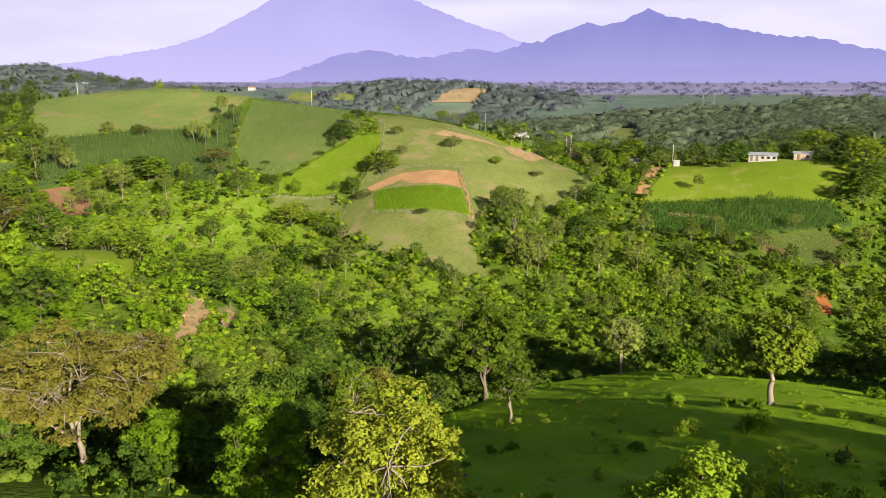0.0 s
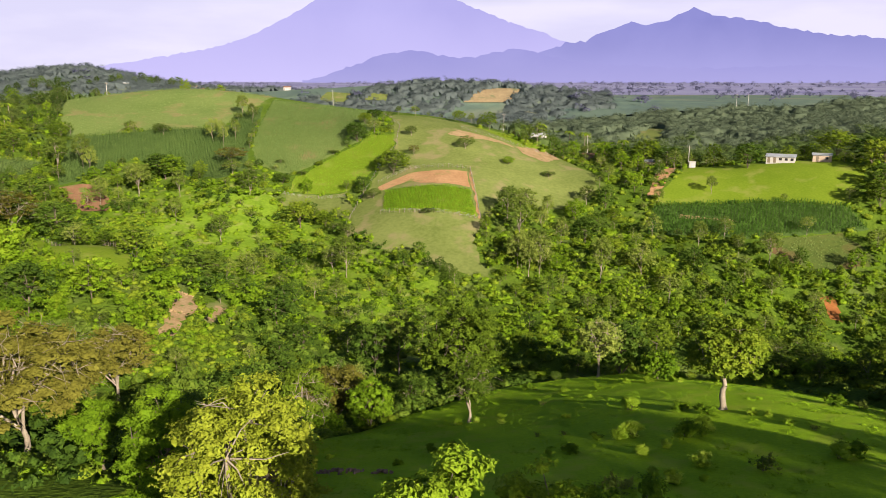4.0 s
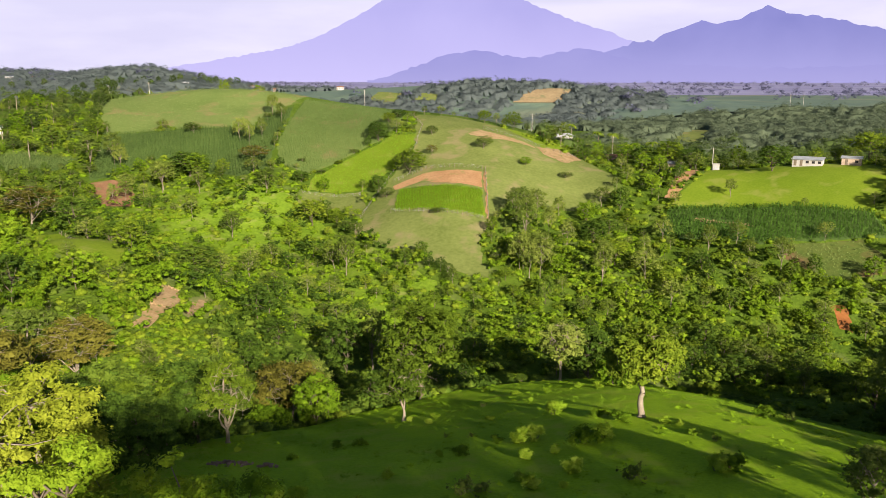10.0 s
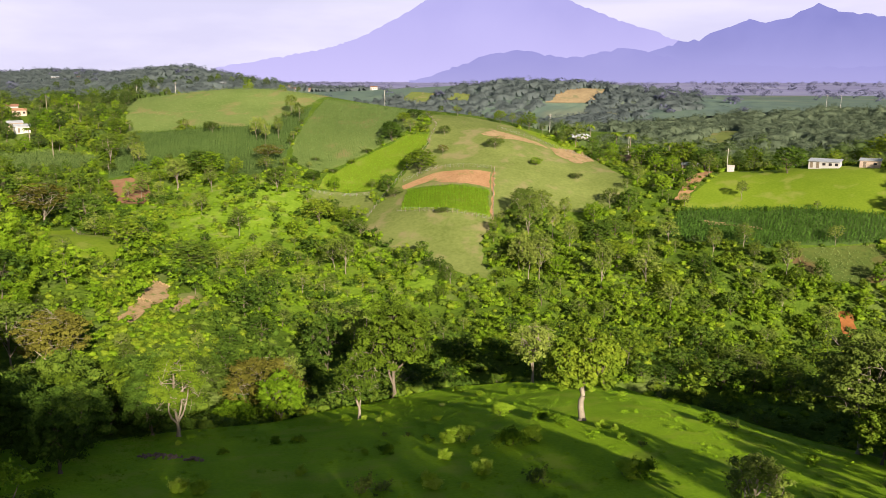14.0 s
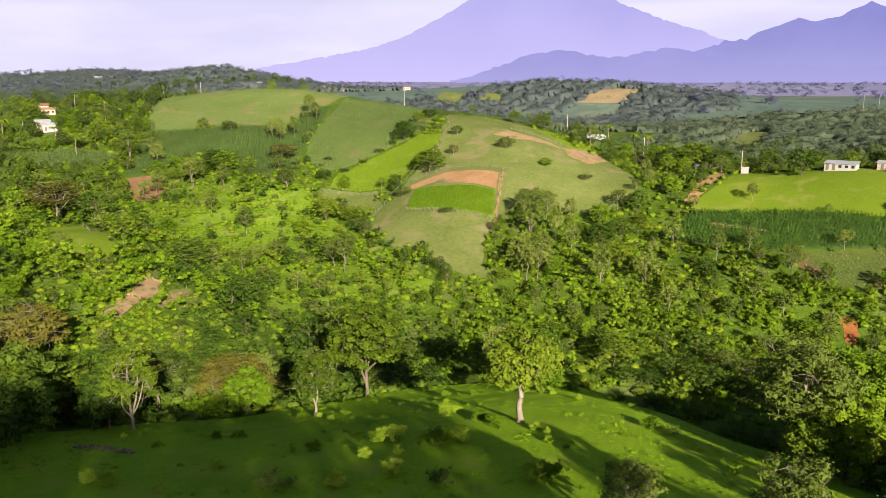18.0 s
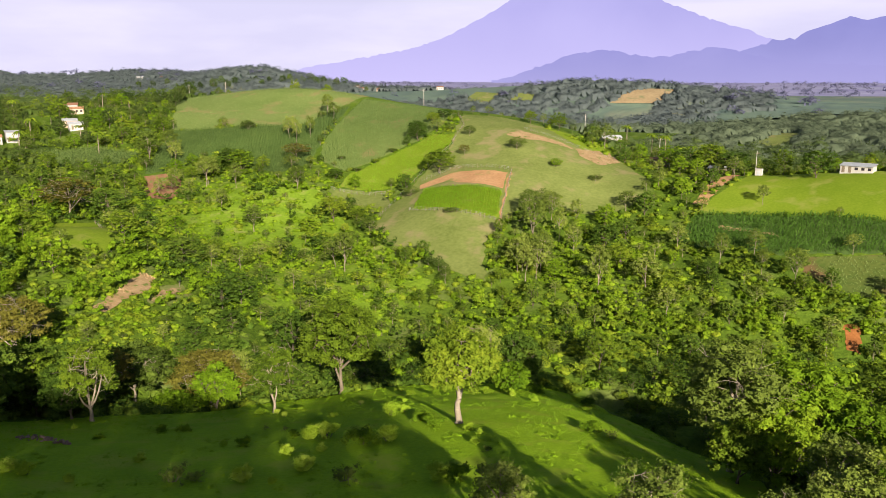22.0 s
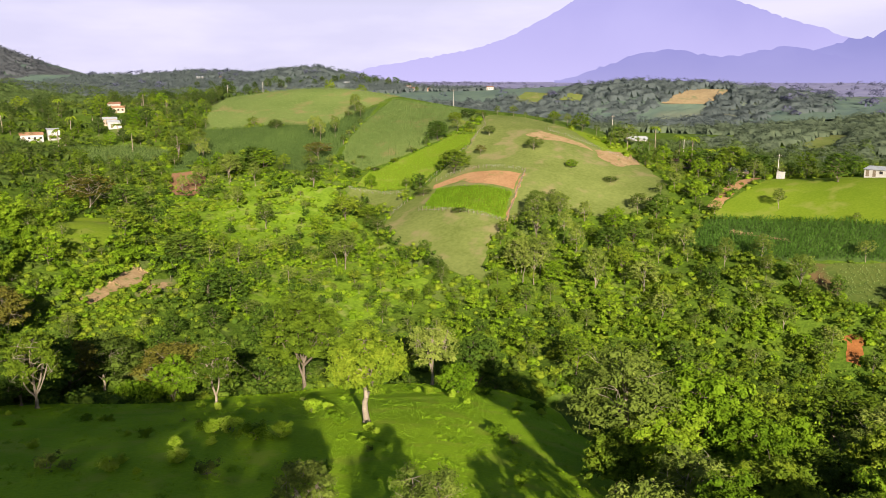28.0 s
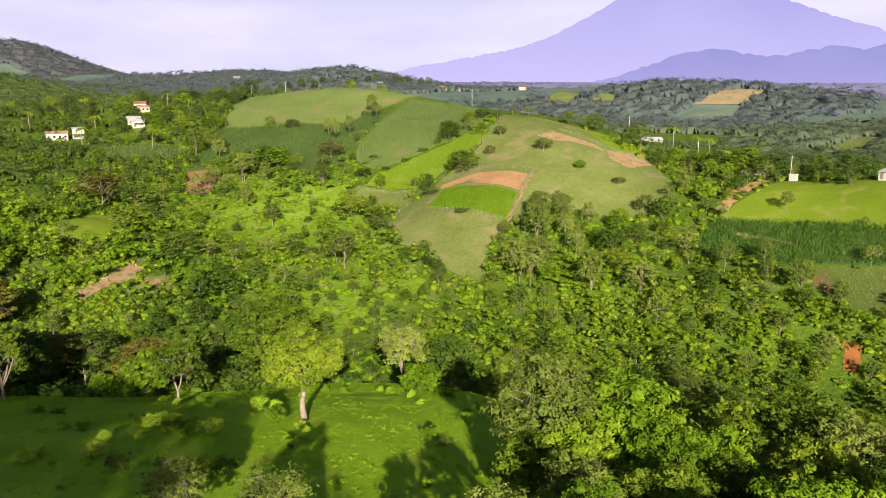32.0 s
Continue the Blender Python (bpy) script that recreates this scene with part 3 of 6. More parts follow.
# ---- far mountains ----
def mountain(name, material, ridge, base, depth, seed, label):
    """A massif as a ridge line (bearing in degrees to the left, height, distance) that falls away to both sides."""
    rng = np.random.default_rng(seed)
    bear = np.radians([r[0] for r in ridge])
    n, k = 150, 14
    b = np.linspace(bear[0], bear[-1], n)
    order = np.argsort(bear)
    top = np.interp(b, bear[order], np.array([r[1] for r in ridge])[order])
    dist = np.interp(b, bear[order], np.array([r[2] for r in ridge])[order])
    wave = np.interp(np.arange(n), np.arange(0, n + 5, 5), rng.normal(0, 1, n // 5 + 2)[: len(np.arange(0, n + 5, 5))])
    verts = []
    for j in range(k):
        f = j / (k - 1) * 2 - 1
        fall = 1 - abs(f) ** 1.15
        d = dist + f * depth + wave * depth * 0.06 * (1 - fall)
        rough = rng.normal(0, 1, n) * 5 * fall
        verts.append(np.column_stack([60 - np.sin(b) * d, 3.5 + np.cos(b) * d, base + (top - base) * fall + rough]))
    quad = (np.arange(k - 1)[:, None] * n + np.arange(n - 1)[None]).ravel()
    me = mesh_from(name, np.concatenate(verts), np.stack([quad, quad + 1, quad + n + 1, quad + n], 1), material, True)
    return tagged(new(name, me), label, "mountain", kind="structure")



def ridge(points, dist):
    """Ridge points as (degrees to the left, rise in hundredths of the distance)."""
    return [(b, 39 + h * dist / 100, dist) for b, h in points]


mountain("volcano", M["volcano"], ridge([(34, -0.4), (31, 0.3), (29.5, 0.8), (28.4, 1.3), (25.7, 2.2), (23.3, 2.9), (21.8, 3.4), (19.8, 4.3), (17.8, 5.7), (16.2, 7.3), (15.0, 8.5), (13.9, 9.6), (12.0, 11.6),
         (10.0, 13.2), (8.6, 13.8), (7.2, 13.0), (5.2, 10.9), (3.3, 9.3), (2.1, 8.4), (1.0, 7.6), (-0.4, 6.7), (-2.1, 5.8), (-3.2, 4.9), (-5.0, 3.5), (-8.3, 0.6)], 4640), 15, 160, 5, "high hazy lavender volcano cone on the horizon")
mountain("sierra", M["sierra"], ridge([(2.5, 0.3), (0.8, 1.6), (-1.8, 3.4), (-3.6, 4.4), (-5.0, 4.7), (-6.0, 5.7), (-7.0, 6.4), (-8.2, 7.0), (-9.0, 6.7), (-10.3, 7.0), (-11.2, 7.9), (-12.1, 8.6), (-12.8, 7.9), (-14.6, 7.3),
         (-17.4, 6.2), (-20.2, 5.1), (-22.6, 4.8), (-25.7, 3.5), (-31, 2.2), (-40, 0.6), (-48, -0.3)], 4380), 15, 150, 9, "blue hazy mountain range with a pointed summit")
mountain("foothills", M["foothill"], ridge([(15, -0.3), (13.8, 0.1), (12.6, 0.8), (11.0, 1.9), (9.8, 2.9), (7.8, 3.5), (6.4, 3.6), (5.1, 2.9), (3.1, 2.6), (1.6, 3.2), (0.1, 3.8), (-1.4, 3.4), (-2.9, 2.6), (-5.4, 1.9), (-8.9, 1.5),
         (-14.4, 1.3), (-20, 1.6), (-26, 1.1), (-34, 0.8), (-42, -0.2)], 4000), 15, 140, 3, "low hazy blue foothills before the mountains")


# ---- plants ----
def tube(line, radii, sides=5):
    """A tapered tube along a line: places and quads."""
    line = np.asarray(line, float)
    ring = []
    for k, p in enumerate(line):
        d = line[min(k + 1, len(line) - 1)] - line[max(k - 1, 0)]
        d = d / (np.linalg.norm(d) + 1e-9)
        u = np.cross(d, (0.31, 0.95, 0.05) if abs(d[2]) > 0.9 else (0, 0, 1))
        u = u / np.linalg.norm(u)
        w = np.cross(d, u)
        a = np.linspace(0, 2 * math.pi, sides, endpoint=False)
        ring.append(p + radii[k] * (np.cos(a)[:, None] * u + np.sin(a)[:, None] * w))
    n, q = len(line), []
    for k in range(n - 1):
        for s in range(sides):
            s2 = (s + 1) % sides
            q.append((k * sides + s, k * sides + s2, (k + 1) * sides + s2, (k + 1) * sides + s))
    return np.concatenate(ring), np.array(q)


def joined(pieces):
    """Several lots of places and faces as one."""
    verts, faces, n = [], [], 0
    for v, f in pieces:
        verts.append(v)
        faces.append(f + n)
        n += len(v)
    return np.concatenate(verts), np.concatenate(faces)


def bend(a, b, rng, sag=0.12, n=5):
    """A slightly crooked line from a to b."""
    a, b = np.asarray(a, float), np.asarray(b, float)
    t = np.linspace(0, 1, n)[:, None]
    off = rng.normal(0, 1, 3) * np.linalg.norm(b - a) * sag
    return a + (b - a) * t + off * (t * (1 - t) * 3) + np.r_[0, 0, 1] * (t * (1 - t)) * np.linalg.norm(b - a) * 0.25


def leaves(centres, radii, count, size, rng, flat=0.7, up=0.5, long=1.7, corners=4, sprig=7, shell=0.45):
    """Leaf sprays: folded blades (or three-cornered ones, for growth far off) in tufts, set in the shells of many clumps."""
    centres, radii = np.asarray(centres, float), np.asarray(radii, float)
    tufts = max(1, count // sprig)
    which = rng.choice(len(centres), tufts, p=radii**2 / (radii**2).sum())
    d = rng.normal(0, 1, (tufts, 3))
    d /= np.linalg.norm(d, axis=1)[:, None]
    d[:, 2] = np.where(d[:, 2] < -0.35, -d[:, 2], d[:, 2])
    r = radii[which] * (shell + (1.1 - shell) * rng.random(tufts))
    p = centres[which] + d * r[:, None] * (1, 1, flat)
    nrm = d * 0.95 + rng.normal(0, 0.32, (tufts, 3)) + (0, 0, up)
    p, nrm = np.repeat(p, sprig, 0), np.repeat(nrm, sprig, 0)
    count = len(p)
    p = p + rng.normal(0, 1, (count, 3)) * (1.15, 1.15, 0.6) * size
    nrm = nrm + rng.normal(0, 0.24, (count, 3))
    nrm /= np.linalg.norm(nrm, axis=1)[:, None]
    u = np.cross(nrm, rng.normal(0, 1, (count, 3)))
    u /= np.linalg.norm(u, axis=1)[:, None] + 1e-9
    v = np.cross(nrm, u)
    s = size * (0.55 + 0.9 * rng.random(count))[:, None]
    if corners == 3:
        verts = np.stack([p - u * s * long * 0.6, p + u * s * 0.5 - v * s * 0.55, p + u * s * 0.6 + v * s * 0.55 - nrm * s * 0.15], 1)
    else:
        verts = np.stack([p - u * s * long / 2, p - v * s / 2 + nrm * s * 0.1, p + u * s * long / 2 - nrm * s * 0.18, p + v * s / 2 + nrm * s * 0.1], 1)
    return verts.reshape(-1, 3), np.arange(corners * count).reshape(-1, corners)


def ball(level):
    """The places and faces of a round body of few faces."""
    bm = bmesh.new()
    bmesh.ops.create_icosphere(bm, subdivisions=level, radius=1.0)
    out = np.array([v.co[:] for v in bm.verts]), np.array([[v.index for v in f.verts] for f in bm.faces])
    bm.free()
    return out


def block(cuts=2):
    """The same in four-cornered faces."""
    bm = bmesh.new()
    bmesh.ops.create_cube(bm, size=1.0)
    bmesh.ops.subdivide_edges(bm, edges=bm.edges[:], cuts=cuts, use_grid_fill=True)
    bm.verts.index_update()
    out = np.array([v.co.normalized()[:] for v in bm.verts]), np.array([[v.index for v in f.verts] for f in bm.faces])
    bm.free()
    return out


BALL, BLOCK, MOUND = ball(1), block(), ball(2)


def filled(centres, radii, count, size, rng, flat=0.7, up=0.5, long=1.7, sprig=7, core=0.72, corners=3, shell=0.45, smooth=False):
    """Leaf sprays round lumpy dense cores: places, faces and which of them are smooth."""
    v, f = leaves(centres, radii, count, size, rng, flat, up, long, corners, sprig, shell)
    bv, bf = BLOCK if corners == 4 else MOUND if smooth else BALL
    n = len(centres)
    lump = bv[None] * rng.uniform(0.62, 1.28, (n, len(bv), 1)) * np.asarray(radii)[:, None, None] * core * np.array((1, 1, flat)) + np.asarray(centres)[:, None]
    g = (bf[None] + np.arange(n)[:, None, None] * len(bv)).reshape(-1, corners)
    return np.concatenate([v, lump.reshape(-1, 3)]), np.concatenate([f, g + len(v)]), np.r_[np.zeros(len(f), bool), np.full(len(g), smooth)]


def tree(name, label, category, height, radius, bare, clumps, count, size, leaf, bark, seed, flat=0.75, crown=0.62, limbs=7, show=0.0, lean=0.0, group="", fine=True, low=1.6, core=0.78, stout=1.0):
    """A tapered trunk with crooked limbs, twigs that reach the clumps, and a crown of many leaves. bare: height of the first limbs;
    crown: depth of the crown to its breadth; show: share of clumps left bare as pale branches."""
    rng = np.random.default_rng(seed)
    root = new(name)
    tagged(root, label, category, group)
    mid = bare + (height - bare) * 0.52
    deep = (height - bare) * 0.5
    tr = max(0.08, height * 0.017) * stout
    fork = np.array([lean * bare, rng.normal(0, 0.05) * bare, bare])
    bits = [tube(np.array([[0, 0, -1.0], [0, 0, 0.1], *bend((0, 0, 0.4), fork, rng, 0.06, 4)]), [tr * 1.9, tr * 1.5, tr * 1.1, tr, tr * 0.9, tr * 0.8], 7 if fine else 4)]
    lead = np.array([lean * height * 0.5, rng.normal(0, 0.05) * radius, mid + deep * 0.25])
    stem = bend(fork, lead, rng, 0.07, 5)
    bits.append(tube(stem, np.linspace(tr * 0.8, tr * 0.3, 5), 6 if fine else 3))
    az = rng.random() * 6.28
    pts = []
    for k in range(clumps):
        a, z = az + k * 2.39996, 1 - low * (k + 0.5) / clumps
        rr = math.sqrt(max(0.0, 1 - z * z)) if z > 0 else 1 - 0.25 * z * z
        q = 0.52 + 0.40 * rng.random()
        pts.append((math.cos(a) * rr * radius * q + lean * height * 0.6, math.sin(a) * rr * radius * q, mid + z * deep * q))
    pts = np.array(pts)
    ends, rad = [], []
    for k in range(limbs):
        a = az + k * 6.283 / limbs + rng.normal(0, 0.25)
        reach = radius * (0.45 + 0.25 * rng.random())
        end = np.array([math.cos(a) * reach + lean * height * 0.5, math.sin(a) * reach, mid + deep * rng.uniform(-0.25, 0.45)])
        if k == 0:
            end = np.array([lean * height * 0.5, 0, mid + deep * 0.5])
        start = stem[int(rng.integers(0, 3))]
        bits.append(tube(bend(start, end, rng, 0.10, 5), np.linspace(tr * 0.62, tr * 0.25, 5), 5 if fine else 3))
        ends.append(end)
    ends = np.array(ends)
    for p in pts if fine else pts[::4]:
        e = ends[np.argmin(((ends - p) ** 2).sum(1))]
        bits.append(tube(bend(e, p, rng, 0.10, 3), [tr * 0.24, tr * 0.15, tr * 0.05], 3))
    bare_n = int(show * clumps)
    pts = pts[rng.permutation(clumps)]
    for p in pts[:bare_n]:
        for _ in range(5):
            bits.append(tube(bend(p, p + rng.normal(0, 1, 3) * (1, 1, 0.6) * radius * 0.22, rng, 0.12, 3), [tr * 0.13, tr * 0.08, tr * 0.03], 3))
    v, f = joined(bits)
    part("trunk", mesh_from("trunk", v, f, bark, True), root)
    leafy = pts[bare_n:]
    cr = radius * ((2.1 if fine else 1.8) / math.sqrt(clumps)) * (0.75 + 0.5 * rng.random(len(leafy)))
    v, f, soft = filled(leafy, cr, count, size, rng, flat, corners=4 if fine else 3, core=core, shell=0.5)
    part("crown", mesh_from("crown", v, f, leaf, soft), root)
    return root


KINDS = {
    # name: label, category, bare share, clumps, leaf count near, size near, leaf, bark, flat, limbs, show
    "broadleaf": ("broadleaf_tree", "rounded green broadleaf tree with a full crown", 0.12, 34, 0.42, "leaf_mid", "bark", 0.75, 7, 0.0),
    "dark": ("broadleaf_tree", "dense dark green broadleaf tree", 0.05, 30, 0.42, "leaf_dark", "bark", 0.75, 7, 0.0),
    "bright": ("broadleaf_tree", "bright green leafy tree in full sun", 0.06, 28, 0.46, "leaf_bright", "bark", 0.75, 6, 0.0),
    "umbrella": ("spreading_tree", "spreading olive-green tree with a flat umbrella crown", 0.2, 30, 0.36, "leaf_olive", "pale_bark", 0.55, 8, 0.06),
    "brown": ("spreading_tree", "wide brown-green tree with pale crooked branches showing", 0.22, 40, 0.34, "leaf_brown", "pale_bark", 0.5, 9, 0.26),
    "pale": ("slender_tree", "slender grey-green tree with pale trunk and thin crown", 0.17, 24, 0.38, "leaf_pale", "pale_bark", 0.65, 6, 0.10),
    "gnarled": ("gnarled_tree", "gnarled tree with pale bare branches and leafy tufts", 0.16, 24, 0.38, "leaf_mid", "pale_bark", 0.7, 8, 0.26),
    "lone": ("meadow_tree", "broad domed green tree with a stout pale trunk", 0.27, 40, 0.36, "leaf_mid", "pale_bark", 0.8, 9, 0.03),
    "garden": ("garden_tree", "rounded green garden tree among the hamlet's houses", 0.08, 28, 0.46, "leaf_hamlet", "bark", 0.75, 6, 0.0),
    "fruit": ("fruit_tree", "light green fruit tree among the hamlet's houses", 0.08, 26, 0.46, "leaf_mid", "bark", 0.75, 6, 0.0),
    "yellow": ("broadleaf_tree", "tall yellow-green tree with large glossy leaves", 0.05, 56, 0.36, "leaf_yellow", "pale_bark", 0.75, 8, 0.02),
}
FULL = {"broadleaf": 0.95, "dark": 0.95, "bright": 1.0, "umbrella": 0.8, "brown": 0.8, "pale": 0.75, "gnarled": 0.9, "yellow": 1.2, "lone": 1.3}
CORE = {"pale": 0.4, "gnarled": 0.3, "umbrella": 0.48, "brown": 0.45, "yellow": 0.4, "lone": 0.55}
PROTOS = {}
PLACED = []


def plant(kind, x, y, height, radius, lod=1, variant=0, sink=0.0):
    """One tree of a kind at a place. Of the trees farther off (lod 1 and 2) the first of its sort is built and the others are copies of it;
    one that stands near (lod 0) is grown for itself, with leaves of a true size."""
    name, label, bare, clumps, size, leaf, bark, flat, limbs, show = KINDS[kind]
    rng = np.random.default_rng(int(abs(x * 31 + y * 17) * 10) % 999983)
    PLACED.append((x, y, radius))
    place = Matrix.Translation((x, y, at(x, y) - sink)) @ Matrix.Rotation(rng.random() * 6.28, 4, "Z")
    if lod == 0:
        away = math.sqrt((x - min(103, max(12, x))) ** 2 + (y - 8) ** 2 + 30**2)
        size = min(0.30, max(0.085, 0.0021 * away))
        if kind == "yellow":
            size = 0.13
        skin = 6.283 * radius * (radius + height * (1 - bare) * 0.5)
        most = 24000 if kind == "yellow" else 17000 if away < 72 or kind == "brown" else 13000 if radius > 6.5 else 8000
        count = int(FULL[kind] * skin / (0.85 * size * size))
        if count > most:
            size, count = min(0.34, math.sqrt(FULL[kind] * skin / (0.85 * most))), most
        ob = tree(name, label, "tree", height, radius, height * bare, int(clumps * 2.6), count, size, M[leaf], M[bark], int(rng.integers(1, 99999)), flat, limbs=limbs, show=show, low=1.85 if bare < 0.1 else 1.6,
                  group="trees of the ravine and hills", core=CORE.get(kind, 0.5), stout=1.9 if kind == "lone" else 1.25)
        ob.matrix_basis = place
        return ob
    key = (kind, lod, variant)
    if lod == 1:
        count, size, clumps = 3600, size * 0.52, int(clumps * 2.1)
    else:
        count, size, clumps, limbs = 1400, size * 0.66, int(clumps * 1.5), 4
    m = place @ Matrix.Diagonal((radius / 5, radius / 5, height / 11, 1))
    if key not in PROTOS:
        PROTOS[key] = tree(name, label, "tree", 11, 5, 11 * bare, clumps, count, size, M[leaf], M[bark], 100 + variant * 13 + lod * 7 + len(kind), flat, limbs=limbs, show=show, low=1.85 if bare < 0.1 else 1.6,
                           group="trees of the ravine and hills", fine=False, core=CORE.get(kind, 0.5) * 0.9)
        PROTOS[key].matrix_basis = m
        return PROTOS[key]
    return copy_thing(PROTOS[key], m)


# single trees that stand out
plant("lone", 50, 90, 11.6, 4.7, 0, 1)
plant("gnarled", 18.5, 100.9, 10.5, 3.5, 0, 1)
plant("gnarled", -1.5, 87, 11.8, 3.6, 0, 2)
plant("broadleaf", 15.9, 128, 18.5, 7.4, 0, 2)
plant("dark", 45.2, 139, 10.5, 5.0, 0, 1)
plant("bright", 48.5, 122, 4.8, 3.2, 0, 1)
plant("pale", 40, 131, 11.5, 4.2, 0, 3)
plant("pale", -2, 123, 10, 3.2, 1, 1)
plant("bright", 2.8, 109, 8.0, 3.6, 0, 2)
plant("bright", -4.4, 107, 4.6, 3.4, 0, 3)
plant("umbrella", -16, 112, 10, 7.0, 0, 1)
plant("brown", -4, 117, 11, 7.0, 0, 1)
plant("brown", -28, 72, 16, 8.8, 0, 2)
plant("brown", -36, 107, 12.5, 5.8, 0, 1)
plant("dark", -5, 61, 9.5, 5.5, 0, 2)
plant("dark", -14, 80, 11, 6.2, 0, 1)
plant("dark", -12, 96, 12, 6, 0, 2)
for row in [("dark", -3, 70, 8.0, 4.0), ("broadleaf", -8, 73, 9, 4.2), ("dark", -38, 75, 11, 5.2), ("brown", -43, 83, 12, 6.0), ("dark", -21, 92, 10, 5.0), ("broadleaf", -42, 93, 10, 5.0), ("dark", -6, 88, 9, 4.4), ("broadleaf", -22, 102, 9, 4.6), ("dark", 3, 60, 7.5, 3.6), ("brown", -15, 104, 10, 5.0)]:
    plant(*row, 0)
plant("yellow", 7.3, 41, 14.6, 5.2, 0, 1)
plant("bright", -3.4, 53, 10.8, 3.6, 0, 2)
plant("bright", -17.8, 69, 7.6, 4.0, 0, 3)
plant("bright", 20.9, 26, 15.6, 3.1, 0, 5)
plant("bright", 25.0, 27.5, 14.6, 3.0, 0, 1)
plant("bright", 28.4, 26.6, 13.6, 2.5, 0, 2)
plant("pale", 63.5, 56.8, 6.6, 2.2, 0, 1)
plant("pale", 73.8, 54.8, 8.2, 2.8, 0, 2)
plant("pale", 80, 89, 14, 5.8, 0, 3)
plant("bright", 87, 93, 14, 6.4, 0, 2)
plant("pale", 86.5, 62, 7.5, 3.0, 0, 1)
plant("pale", 82.0, 59.5, 6.0, 2.2, 0, 2)
for row in [("bright", 91, 81, 6, 3.8), ("broadleaf", 98, 87, 7.5, 4.4), ("bright", 104, 80, 8.5, 4.8), ("broadleaf", 108, 72, 7, 4), ("bright", 96, 98, 10, 5), ("broadleaf", 105, 95, 10, 5), ("pale", 97, 61, 6.5, 3.2), ("bright", 112, 86, 10, 5), ("dark", 113, 98, 10, 5)]:
    plant(*row, 0)
plant("broadleaf", 100, 69, 7.5, 4.2, 0, 3)
plant("broadleaf", 94, 78, 7.5, 4.2, 0, 2)
plant("bright", 84, 86, 9, 4.4, 0, 2)
plant("broadleaf", 80.5, 83.5, 6, 3.4, 0, 2)
plant("bright", 92, 88, 10, 4.4, 0, 2)
# on the hill and by the houses
plant("broadleaf", -17, 277.5, 9.0, 6.4, 1, 3)
for row in [("umbrella", -14, 306, 4.0, 2.8), ("umbrella", 7.8, 294.5, 4.8, 4.0), ("brown", -11, 289, 4.2, 2.4), ("bright", 24, 287, 3.2, 2.4), ("umbrella", 38.7, 284, 6.5, 5.0),
            ("umbrella", -22, 262, 8.0, 4.2), ("dark", -35, 304, 8, 5.0), ("umbrella", -1, 244, 3.8, 3.4), ("umbrella", -115, 308, 9, 4.6), ("pale", -88, 301, 12, 3.8),
            ("pale", -85, 330, 9, 4.2), ("umbrella", -92, 332, 9, 4.2), ("pale", -85.6, 309, 10, 3.6), ("pale", -105, 262, 11, 5), ("brown", -80, 281, 5.4, 4.2),
            ("pale", -134, 279, 13, 4.4), ("umbrella", -137, 267, 15, 5.6), ("umbrella", -141, 274, 14, 5.0), ("pale", 92.4, 267, 5.4, 2.4), ("dark", 108.5, 283, 9.5, 6.0),
            ("dark", 84, 300, 10, 5.4), ("broadleaf", 76, 303, 11, 6), ("dark", 68, 305, 12, 6), ("bright", 62, 312, 9, 5), ("dark", 80, 310, 11, 6), ("dark", 95, 305, 8, 4),
            ("broadleaf", 142, 292, 11, 6), ("dark", 150, 282, 12, 6), ("broadleaf", 148, 268, 12, 6), ("dark", 143, 256, 12, 6), ("broadleaf", 138, 246, 10, 5.5),
            ("pale", -117, 258, 8, 3.2), ("pale", -114, 252, 7, 3.0), ("umbrella", -122, 246, 8, 3.6), ("bright", 38, 215, 9, 3.4), ("pale", 30, 214, 11, 3.6), ("pale", 27, 217, 11, 3.6),
            ("pale", 33, 220, 11, 4), ("pale", -20, 204, 10, 4), ("pale", -24, 206, 9, 4), ("pale", 80.5, 231, 8, 2.8), ("pale", 91, 227, 8, 2.8), ("umbrella", 99, 224, 8, 3.6), ("brown", -112, 199, 14, 8.5), ("dark", -103, 206, 12, 6),
            ("dark", -120, 208, 12, 6), ("dark", -95, 200, 9, 5), ("dark", -100, 273, 9, 6.5), ("bright", -93, 268, 8, 5.5), ("dark", -108, 270, 8, 5), ("dark", -38, 312, 6, 3.6),
            ("broadleaf", -35, 322, 5, 3.2), ("dark", -33, 331, 5, 3.2), ("broadleaf", -32, 340, 4.5, 3), ("umbrella", -43, 296, 4.5, 3), ("broadleaf", -47, 289, 4, 2.8),
            ("umbrella", -52, 282, 4, 2.8), ("dark", -57, 274, 4.5, 3.2), ("umbrella", -62, 290, 5, 3.4), ("umbrella", -70, 268, 6, 4)]:
    plant(*row, 1, int(abs(row[1])) % 3)

